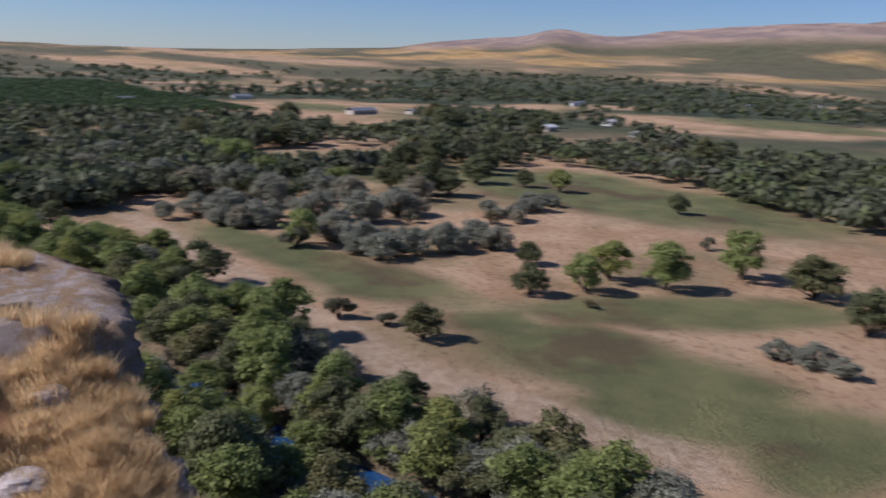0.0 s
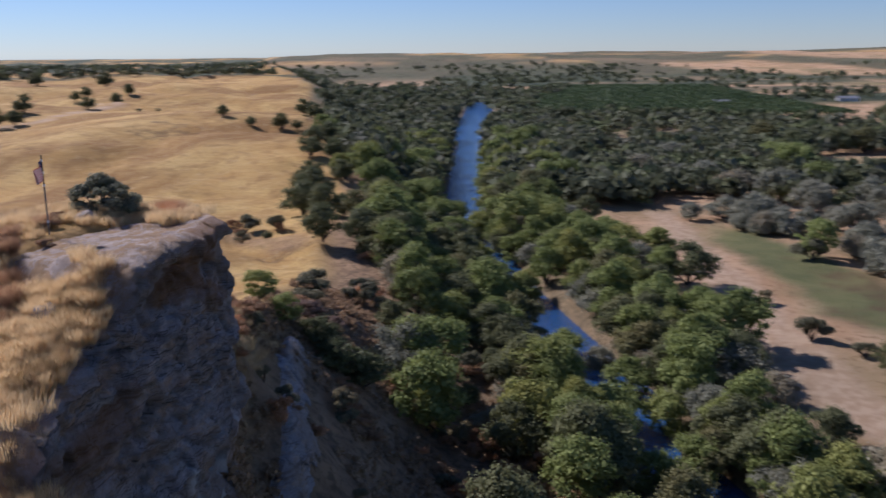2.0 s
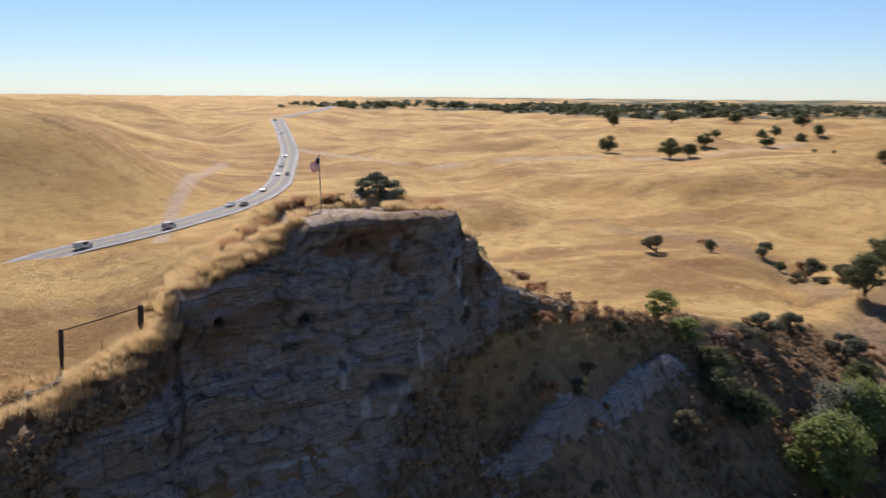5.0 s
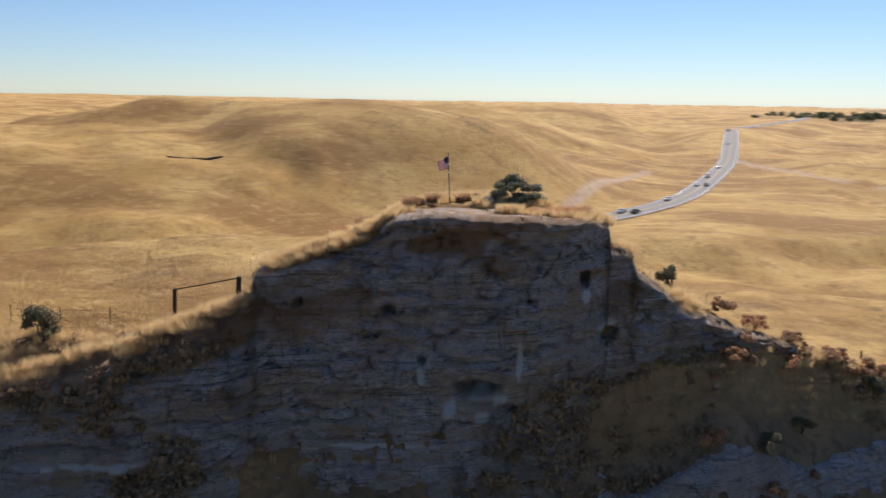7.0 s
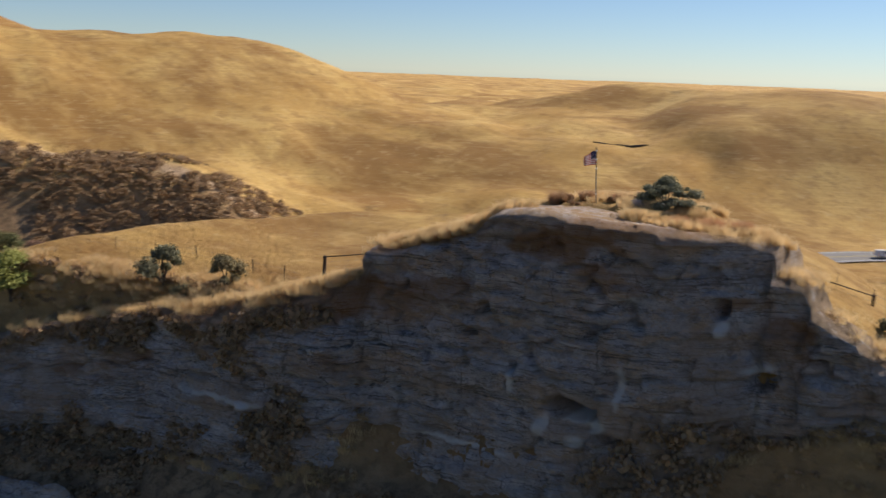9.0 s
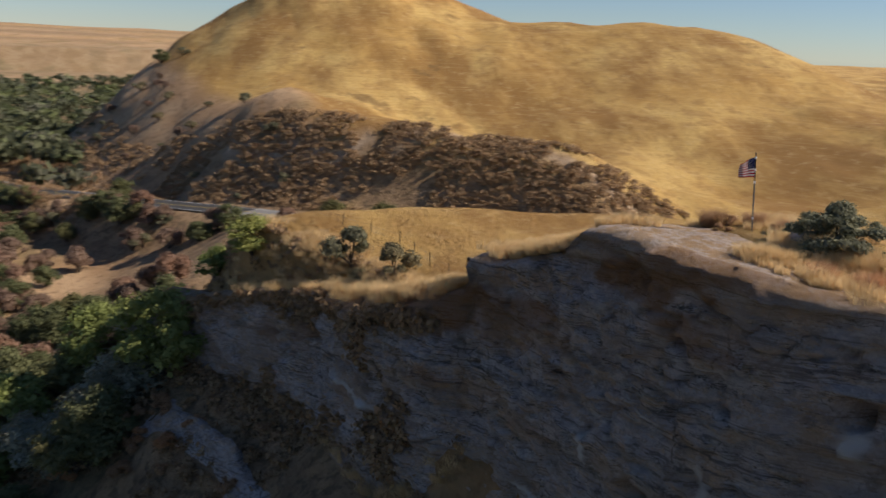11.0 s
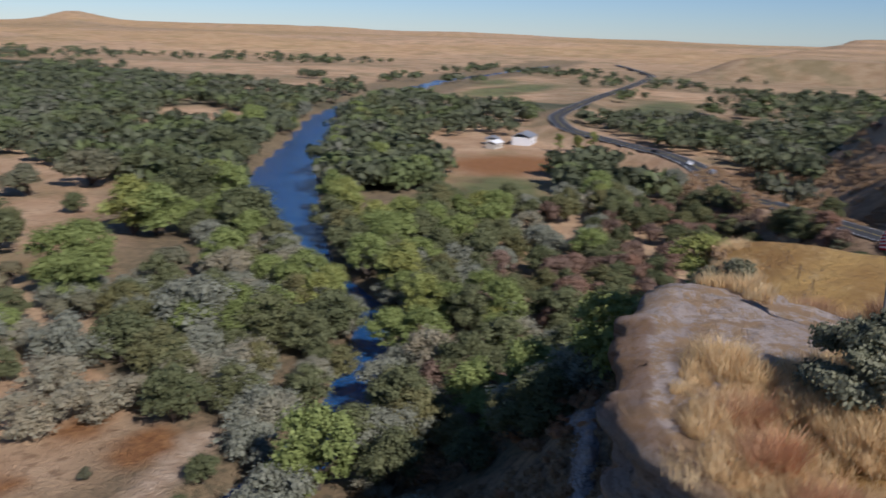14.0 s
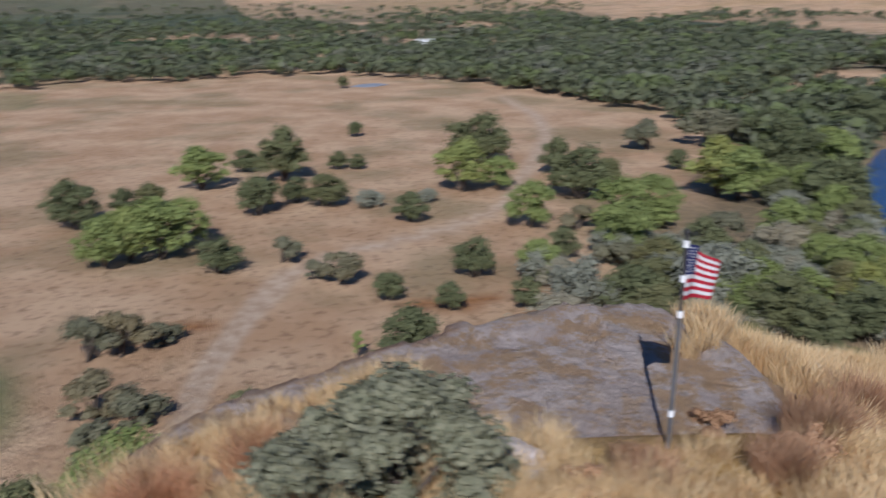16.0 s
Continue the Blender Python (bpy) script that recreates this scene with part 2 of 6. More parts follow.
def water_material():
    m = material("river_water", 0.12)
    b = m.node_tree.nodes["Principled BSDF"]
    b.inputs["Specular IOR Level"].default_value = 0.9
    return finish(m, mix(m, spot(m, 0.06, 4), (0.010, 0.060, 0.17), (0.018, 0.075, 0.20)), spot(m, 0.9, 5, 0.65, lo=0.2, hi=0.8), 1.0, 0.3)


def glass_material():
    m = material("dark_glass", 0.08)
    m.node_tree.nodes["Principled BSDF"].inputs["Specular IOR Level"].default_value = 0.6
    return finish(m, (0.012, 0.015, 0.018))


WATERMAT, GLASS = water_material(), glass_material()


# ---- building helpers ----
def mesh_from(name, verts, faces, mat=None, smooth_shade=False):
    me = bpy.data.meshes.new(name)
    me.from_pydata([tuple(map(float, v)) for v in verts], [], faces)
    if mat:
        me.materials.append(mat)
    if smooth_shade:
        me.polygons.foreach_set("use_smooth", np.ones(len(me.polygons), bool))
    me.update()
    return me


def quads_mesh(name, corners, mat):
    """corners: an array of n quads of four places each."""
    n = len(corners)
    me = bpy.data.meshes.new(name)
    me.vertices.add(4 * n)
    me.vertices.foreach_set("co", np.asarray(corners, np.float32).ravel())
    me.loops.add(4 * n)
    me.loops.foreach_set("vertex_index", np.arange(4 * n, dtype=np.int32))
    me.polygons.add(n)
    me.polygons.foreach_set("loop_start", np.arange(0, 4 * n, 4, dtype=np.int32))
    me.polygons.foreach_set("loop_total", np.full(n, 4, np.int32))
    me.materials.append(mat)
    me.update(calc_edges=True)
    return me


def part(name, bm, mat, parent=None, label=""):
    me = bpy.data.meshes.new(name)
    bm.to_mesh(me)
    bm.free()
    me.materials.append(mat)
    ob = new(name, me)
    ob.parent = parent
    return tagged(ob, label)


def add_box(bm, lo, hi, bevel=0.0, m=None):
    out = bmesh.ops.create_cube(bm, size=1)["verts"]
    for v in out:
        v.co = Vector([a + (b - a) * (c + 0.5) for a, b, c in zip(lo, hi, v.co)])
    if bevel:
        edges = list({e for v in out for e in v.link_edges})
        out = list({v for f in bmesh.ops.bevel(bm, geom=edges, offset=bevel, segments=1, affect="EDGES")["faces"] for v in f.verts} | {v for v in out if v.is_valid})
    if m:
        bmesh.ops.transform(bm, matrix=m, verts=[v for v in out if v.is_valid])
    return bm


def box(lo, hi, bevel=0.0):
    return add_box(bmesh.new(), lo, hi, bevel)


def tube(points, radii, sides=8):
    """A round bar through the points."""
    bm, rings = bmesh.new(), []
    pts = [Vector(p) for p in points]
    for k, p in enumerate(pts):
        way = (pts[min(k + 1, len(pts) - 1)] - pts[max(k - 1, 0)]).normalized()
        q = way.to_track_quat("Z", "Y")
        rings.append([bm.verts.new(p + q @ Vector((math.cos(a) * radii[k], math.sin(a) * radii[k], 0))) for a in (2 * math.pi * i / sides for i in range(sides))])
    for a, b in zip(rings[:-1], rings[1:]):
        for i in range(sides):
            bm.faces.new((a[i], a[(i + 1) % sides], b[(i + 1) % sides], b[i]))
    bm.faces.new(rings[0][::-1]), bm.faces.new(rings[-1])
    return bm


def empty(name, m, label, category, group=""):
    ob = new(name)
    ob.matrix_world = m
    return tagged(ob, label, category, group)


def height(x, y):
    return float(land(x, y))


# ---- the lie of the land ----
def smooth(a, b, v):
    k = np.clip((v - a) / (b - a), 0, 1)
    return k * k * (3 - 2 * k)


def lattice(ix, iy, seed):
    h = (ix.astype(np.int64) * 374761393 + iy.astype(np.int64) * 668265263 + seed * 974634777) & 0x7FFFFFFF
    h = ((h ^ (h >> 13)) * 1274126177) & 0x7FFFFFFF
    return ((h ^ (h >> 16)) & 0xFFFF) / 65535.0


def value_noise(x, y, seed=0):
    ix, iy = np.floor(x), np.floor(y)
    u, v = x - ix, y - iy
    u, v = u * u * (3 - 2 * u), v * v * (3 - 2 * v)
    a, b = lattice(ix, iy, seed), lattice(ix + 1, iy, seed)
    c, d = lattice(ix, iy + 1, seed), lattice(ix + 1, iy + 1, seed)
    return (a * (1 - u) + b * u) * (1 - v) + (c * (1 - u) + d * u) * v


def fbm(x, y, size, octaves=4, seed=0):
    out, amp, total = 0.0, 1.0, 0.0
    for k in range(octaves):
        out = out + amp * value_noise(x / size * 2 ** k + 17.3 * k, y / size * 2 ** k - 9.1 * k, seed + k)
        total, amp = total + amp, amp * 0.5
    return out / total - 0.5


def along(x, y, line):
    """Distance to a polyline of (x, y, value) and the value at its nearest place."""
    best, val = np.full(np.shape(x), 1e9), np.zeros(np.shape(x))
    for (x0, y0, v0), (x1, y1, v1) in zip(line[:-1], line[1:]):
        dx, dy = x1 - x0, y1 - y0
        k = np.clip(((x - x0) * dx + (y - y0) * dy) / (dx * dx + dy * dy), 0, 1)
        d = np.hypot(x - x0 - k * dx, y - y0 - k * dy)
        near = d < best
        best, val = np.where(near, d, best), np.where(near, v0 + k * (v1 - v0), val)
    return best, val


PLAIN, WATER = -44.0, -46.6
# centre line of the river with its half width
RIVER = [(-1500, -760, 11), (-800, -560, 11), (-520, -440, 11), (-392, -372, 10), (-290, -292, 11), (-240, -254, 12), (-196, -220, 12.5), (-150, -172, 10), (-118, -132, 4), (-100, -98, 3),
         (-58, -72, 3), (0, -56, 3), (50, -36, 5), (75, -23, 5.5), (98, -15.5, 6.5), (118, -7, 6), (132, -1.5, 5), (160, 11, 5), (235, 41, 6.5), (262, 48, 7), (320, 60, 7.5), (374, 74, 8), (474, 96, 8), (565, 124, 12), (640, 130, 14), (900, 190, 9)]
# centre line of the highway with its height
ROAD = [(-1500, -640, -40), (-1130, -426, -40), (-860, -352, -41), (-648, -300, -41), (-475, -250, -41), (-400, -205, -40), (-351, -148, -39), (-333, -122, -39), (-308, -103, -38.5), (-278, -88, -37.5), (-246, -72, -36.5), (-228, -55, -35.8),
        (-170, -8, -31), (-105, 60, -30),
        (-38, 138, -29.5), (-23, 165, -28.7), (-3, 187, -28.2), (32, 225, -28), (54, 261, -28), (72, 301, -28), (98, 385, -27.5), (122, 464, -25.3), (145, 572, -19), (167, 682, -12.4), (197, 790, -16), (290, 929, -12), (341, 1030, -9.6)]
# crest of the bluff above the river, from west to east
CREST = [(-2500, 1500), (-1200, 500), (-620, 120), (-420, 0), (-345, -22), (-270, -8), (-215, 18), (-160, 5), (-110, -18), (-80, -24), (-52, -22), (-33, -14), (-22, -12.6), (-14, -12), (-8, -8.2), (0, -6.8),
         (12, 0), (20, 5), (34, 12), (60, 20), (95, 30), (140, 48), (200, 66), (300, 118), (480, 200), (700, 300), (1200, 560), (2500, 1300)]
# foot line of the rock's front
FRONT = [(-62, -29), (-52, -26.5), (-42, -21), (-33, -17), (-24, -15.6), (-17, -14.4), (-13.8, -13.2), (-12.6, -11.0), (-11, -10.2), (-8.6, -9.4), (-5, -8.7), (-1.5, -7.9), (2.5, -7.0), (5.5, -5.8), (8.7, -4.3), (11.5, -1.2), (13.0, 1.2), (16, 3.0), (20, 6.5), (25, 9.5), (32, 12)]
# rise of the land inland, near and far
INLAND_RISE, FAR_RISE = 17, -8
# hills inland: centre, half widths, rise
HILLS = [(310, 185, 110, 80, 13.0), (240, 420, 160, 130, 9.5), (520, 420, 170, 140, 12.0), (-366, 54, 110, 90, 69.3), (-329, 135, 80, 80, -2.2), (-297, 191, 80, 80, 45.0), (-281, 260, 75, 75, -12.2), (-169, 35, 80, 75, 4.5), (-248, 261, 85, 80, 9.4), (-169, 335, 115, 80, 31), (-110, 315, 50, 65, -5.2), (-70, 285, 80, 65, 17.5), (-64, 490, 90, 90, 30.0), (-14, 784, 130, 120, 24.8), (-157, 168, 105, 95, 18.8), (-91, 175, 95, 85, 0.4), (-61, 205, 90, 80, 3.9), (-13, 244, 95, 70, 11), (-123, 95, 55, 55, -12.4), (-254, 539, 60, 60, 4.0), (-193, 562, 60, 60, 3.9), (-145, 577, 60, 60, 3.1)]

# skyline of the eastern ranges: bearing and height
RANGE = [(-70, 150), (-60, 205), (-50, 212), (-45, 190), (-42, 174), (-38.6, 151), (-35.2, 127), (-33.2, 128), (-31.3, 142), (-30.2, 129), (-29.2, 104), (-26.3, 91), (-23, 67), (-20.8, 40), (-13.6, 12), (-6.7, -4), (-1.2, -7), (0.6, -2), (4.6, 0), (10.3, -7), (17, -16), (23, -22), (36, -24)]

TURN_FROM = (-78, 62, 92, 115, 140, 258, 282)
TURN_TO = (-71.7, 68.3, 92, 115, 135.9, 253.9, 288.3)
# bearings about the pole with a further turn, a stretch and a shift of the sheets
BEARING = (-71.7, -45, -30, -15, 0, 30, 60, 75, 90, 105, 120, 135, 150, 180, 225, 270, 288.3)
TURN = (4, 0, 0, 0, 0, -0.3, -0.9, -1.4, 0.2, 2.4, 3.9, 6.6, 8.3, 8.1, 7.5, 7.8, 4)
STRETCH = (1.04, 1.10, 1.08, 1.05, 1.03, 0.99, 0.95, 0.92, 0.90, 0.92, 0.92, 0.93, 0.96, 0.98, 1.01, 1.05, 1.04)
SHIFT_X = (0, -8, -5, -2, -0.5, 1.2, 0.5, 0, 0, 0, 0, 0, 0, 0, 0, 0, 0)
SHIFT_Y = (0, -8, -8.6, -7.6, -5.4, -2.5, -0.4, 0, 0, 0, 0, 0, 0, 0, 0, 0, 0)


def swing(x, y):
    """From the plan, drawn in sheets round the pole, to the place."""
    x, y = np.asarray(x, float), np.asarray(y, float)
    r = np.hypot(x, y)
    a = (np.degrees(np.arctan2(y, x)) - TURN_FROM[0]) % 360 + TURN_FROM[0]
    b = np.interp(a, TURN_FROM, TURN_TO)
    w = smooth(14, 30, r)
    turned = np.radians(a + w * (b + np.interp(b, BEARING, TURN) - a))
    far = r * (1 + w * (np.interp(b, BEARING, STRETCH) - 1))
    return far * np.cos(turned) + w * np.interp(b, BEARING, SHIFT_X), far * np.sin(turned) + w * np.interp(b, BEARING, SHIFT_Y)


def unswing(x, y):
    """Back from the place to the plan."""
    x, y = np.asarray(x, float), np.asarray(y, float)
    u, v = x, y
    for _ in range(14):
        p, q = swing(u, v)
        u, v = u + x - p, v + y - q
    return u, v


def land(x, y):
    """Height of the ground at a place of the plan."""
    x, y = np.asarray(x, float), np.asarray(y, float)
    r = np.hypot(x, y)
    plain = PLAIN + 1.6 * fbm(x, y, 60, 3, 5) + 0.35 * fbm(x, y, 7, 2, 6)
    inland = -29 + INLAND_RISE * smooth(250, 1300, r) + 5 * fbm(x, y, 220, 4, 1) + smooth(70, 190, r) * (7 * np.abs(fbm(x, y, 170, 4, 14)) - 1.5) + 2.6 * fbm(x, y, 45, 4, 2) - smooth(60, 160, r) * 5.0 * (0.12 - np.minimum(np.abs(fbm(x, y, 120, 4, 19)), 0.12)) / 0.12 * (1 - smooth(0, 60, -y)) + 3.6 * fbm(x, y, 75, 4, 20) * smooth(110, 220, r) + 0.7 * fbm(x, y, 11, 3, 4) + 0.2 * fbm(x, y, 4, 2, 3)
    for cx, cy, sx, sy, h in HILLS:
        inland = inland + h * np.exp(-((x - cx) / sx) ** 2 - ((y - cy) / sy) ** 2)
    # the shelf of the bluff: a knoll with the rock and lower shoulders on both sides
    shelf = 21.5 * np.exp(-(np.maximum(np.abs(x + 24) - 26, 0) / 26) ** 2 - (np.maximum(y - 28, 0) / 26) ** 2)
    shelf = shelf + 3.0 * np.exp(-(np.maximum(x - 10, 0) / 26) ** 2 - (np.maximum(-8 - x, 0) / 5) ** 2 - (np.maximum(y - 2, 0) / 14) ** 2)
    shelf = shelf + 3.45 * np.exp(-(np.maximum(np.abs(x - 2.5) - 4.5, 0) / 5) ** 2 - (np.maximum(np.abs(y - 1) - 2.0, 0) / 4.0) ** 2)
    shelf = shelf + 9 * np.exp(-((x - 48) / 40) ** 2 - ((y - 18) / 26) ** 2)
    shelf = shelf + 1.8 * np.exp(-((x - 36) / 20) ** 2 - ((y - 16) / 10) ** 2)
    shelf = shelf - 1.5 * np.exp(-((x + 45) / 22) ** 2 - ((y - 8) / 18) ** 2)
    inland = inland + shelf
    # the bank above the highway on its hill side
    north = y - np.interp(x, [p[0] for p in ROAD], [p[1] for p in ROAD])
    inland = inland + 14 * smooth(4, 22, north) * (1 - smooth(45, 110, north)) * smooth(-260, -215, x) * (1 - smooth(-150, -100, x))
    # a shallow valley carries the highway east of the bluff
    d, h = along(x, y, ROAD)
    inland = np.where(x > -90, h + (inland - h) * (1 - (1 - smooth(8, 75, d)) * smooth(-90, -60, x)), inland)
    edge = np.interp(x, [p[0] for p in CREST], [p[1] for p in CREST])
    inland = inland - 2.8 * np.exp(-np.maximum(y - edge, 0) / 5.0) * (1 - smooth(-20, -15, x)) * smooth(-90, -70, x)
    lip = 2.2 * smooth(-13, -9, x) * (1 - smooth(9, 13, x)) * (1 - smooth(-3.5, -0.4, y))
    inland = inland - lip
    step = (y - edge) + 5 * fbm(x, y, 14, 3, 8)
    cliff = 0.10 * smooth(-150, -90, x) + 0.26 * smooth(-75, -50, x) * (1 - smooth(14, 26, x))
    width = 34 - 8 * smooth(16, 30, x) * (1 - smooth(70, 110, x)) + 26 * smooth(60, 220, np.abs(x)) + 12 * (1 - smooth(-260, -150, x))
    k = (1 - cliff) * smooth(-width, 3, step) + cliff * smooth(-2.0, 1.5, y - edge)
    z = plain + (inland - plain) * k
    # the slope below the rock starts at its foot
    front = np.interp(x, [p[0] for p in FRONT], [p[1] for p in FRONT])
    foot = np.interp(x, (-45, -24, -14, 10, 14, 20, 27), (-14, -15, -17.5, -17.5, -15, -13, -13))
    z = np.where((x > -45) & (x < 27) & (y < front + 1.2 + 2.8 * smooth(-10, -8, x) * (1 - smooth(9, 11, x))), np.minimum(z, np.maximum(foot - 0.6 * (front - y), PLAIN)), z)
    # ranges that close the view
    far = smooth(1400, 2600, r) * (46 - 15 * smooth(300, 800, -x) + 40 * fbm(x, y, 420, 4, 11) * (1 - 0.4 * smooth(300, 800, -x))) * (1 - k) + smooth(900, 2200, r) * k * (FAR_RISE + 14 * fbm(x, y, 500, 3, 12))
    turn = np.degrees(np.arctan2(y, x))
    south = smooth(2600, 4200, r) * (22 * np.exp(-((turn + 132) / 23) ** 2) + 34 * np.exp(-((turn + 123) / 1.7) ** 2)) * (1 + 1.5 * fbm(x, y, 520, 5, 13))
    mesa = 30 * smooth(1265, 1300, -x + 60 * fbm(x, y, 160, 3, 15)) * smooth(-440, -360, y + 60 * fbm(x, y, 120, 3, 16)) * (1 - k)
    z = z + far + south + mesa
    ridge = np.interp(turn, [p[0] for p in RANGE], [p[1] for p in RANGE]) * (1 - 0.35 * np.abs(fbm(x, y, 330, 5, 17)) * smooth(2400, 3000, r)) + 10 * fbm(x, y, 240, 4, 18) - 44 * (1 - smooth(2350, 3500, r))
    z = z + (ridge - z) * smooth(2300, 3500, r) * smooth(-76, -64, turn) * (1 - smooth(20, 36, turn))
    d, h = along(x, y, ROAD)
    z = np.where(r < 1700, h - 0.15 + (z - h) * smooth(6.5, 6.5 + 4 + 1.1 * np.abs(z - h), d), z)
    d, w = along(x, y, RIVER)
    z = np.where(d < 60, np.minimum(z, WATER - 1.3 + 4.6 * smooth(w - 1.5, w + 5, d) + 0.02 * np.maximum(d - w, 0) + 90 * smooth(w + 14, w + 60, d)), z)
    return z

# ---- ground, river, road ----
def in_blob(x, y, cx, cy, rx, ry, turn=0.0, soft=0.35, seed=0):
    c, s = math.cos(radians(turn)), math.sin(radians(turn))
    u, v = ((x - cx) * c + (y - cy) * s) / rx, (-(x - cx) * s + (y - cy) * c) / ry
    return 1 - smooth(1 - soft, 1 + soft, np.hypot(u, v) + 0.5 * fbm(x, y, min(rx, ry) * 0.6, 4, seed + 31))


# green meadows and fields on the plain: centre, half widths, turn
MEADOWS = [(114, -73, 9, 9, -108), (93, -80, 16, 17, -106), (69, -85, 21, 19, -111), (46, -96, 20, 16, -117), (108, -118, 40, 13, -108), (367, -402, 70, 84, -96), (322, -250, 18, 19, -98), (414, -262, 25, 48, -96), (516, -187, 18, 40, -92), (287, -198, 27, 29, -101), (250, -283, 42, 48, -101), (221, -227, 20, 17, -102), (774, -225, 34, 69, -82), (569, -605, 60, 110, -88), (389, -378, 80, 45, -25), (231, -270, 50, 30, -20), (152, -63, 24, 14, 12), (250, -190, 90, 40, 20), (330, -120, 45, 18, 10), (560, -250, 80, 20, -10),
           (-228, -146, 36, 17, 25), (-870, -150, 130, 50, 20), (-800, -510, 90, 40, 15), (-620, -230, 110, 26, 15), (-720, -420, 130, 30, 10), (180, -55, 60, 10, 20)]
# bare golden or sandy openings in the far woods: centre, half widths, turn
CLEARINGS = [(399, -144, 30, 40, -98), (628, -211, 60, 72, -88), (569, -534, 110, 125, -89), (263, -32, 17, 20, -104), (2230, -485, 180, 400, -46), (1830, -195, 130, 300, -49), (489, -17, 14, 40, -88), (355, 15, 8, 16, -93), (381, -104, 22, 52, -91), (643, -198, 72, 80, -83), (1250, 60, 300, 40, -80), (1150, -330, 330, 50, -70), (814, -527, 110, 50, -79), (467, 9, 10, 30, -76),
             (-308, -391, 26, 72, 146), (-512, -935, 24, 80, 157), (-514, -794, 16, 44, 155), (-649, -455, 90, 120, 149), (-791, -294, 60, 90, 147), (-884, -580, 100, 90, 152), (-542, -1264, 60, 120, 163), (-314, -197, 46, 56, 142), (-724, -959, 55, 90, 159)]
# dirt tracks on plain and slopes
TRACK_SOUTH = [(20, -55, 1), (12, -75, 1), (9, -87, 1), (6, -102, 1), (2, -114, 1), (-7, -140, 1), (-15, -151, 1), (-23, -156, 1), (-35, -167, 1), (-49, -180, 1), (-72, -228, 1), (-93, -277, 1), (-105, -324, 1), (-109, -385, 1)]
TRACK_WEST = [(-14, -66, 1), (-21, -72, 1), (-29, -74, 1), (-41, -80, 1)]
SAND_PATCH = [(-17, -95, 1), (-14, -86, 1)]
TRACK_HILL = [(-205, -8, 1), (-188, 4, 1), (-177, 16, 1), (-172, 28, 1), (-168, 38, 1), (-158, 49, 1), (-145, 58, 1), (-131, 67, 1), (-117, 77, 1), (-100, 90, 1)]
SAND = [(250, -20, 1), (200, -30, 1), (153, -38, 1), (120, -44, 1), (100, -46, 1), (79, -56, 1), (50, -72, 1)]
FERN = [(-34, -83, 6, 4, 30), (-33, -94, 5, 3, 20), (-25, -120, 7, 3, 10), (-18, -87, 3, 2, 0), (121, 83, 8, 3.5, 0), (-286, -172, 34, 26, 141), (10, -120, 6, 3, 0)]
TRACK_EAST = [(129, 471, 1), (138, 427, 1), (158, 354, 1), (197, 329, 1), (232, 311, 1), (265, 307, 1), (294, 294, 1), (326, 285, 1), (371, 299, 1), (412, 309, 1), (435, 313, 1), (442, 331, 1)]
TRACK_RUT = [(-3, 152, 1), (11, 226, 1), (30, 300, 1), (45, 350, 1), (62, 390, 1)]
FURROW = [(-109.3, 192.8, 1), (-106.4, 194.2, 1), (-103.4, 195.7, 1), (-100.4, 197, 1), (-97.3, 198.4, 1), (-94.3, 199.6, 1), (-92.1, 200.6, 1)]
GULLY = [(141, 138, 1), (147, 120, 1), (152, 100, 1), (146, 76, 1), (131, 52, 1)]


def upland_wood(x, y):
    """Share of woods on the plateau inland, which thins out to the north."""
    return smooth(0.2, 0.55, x / np.maximum(y, 1)) * smooth(-0.01, 0.04, fbm(x, y, 230, 4, 62) + 0.05 * smooth(0.6, 1.2, x / np.maximum(y, 1)))


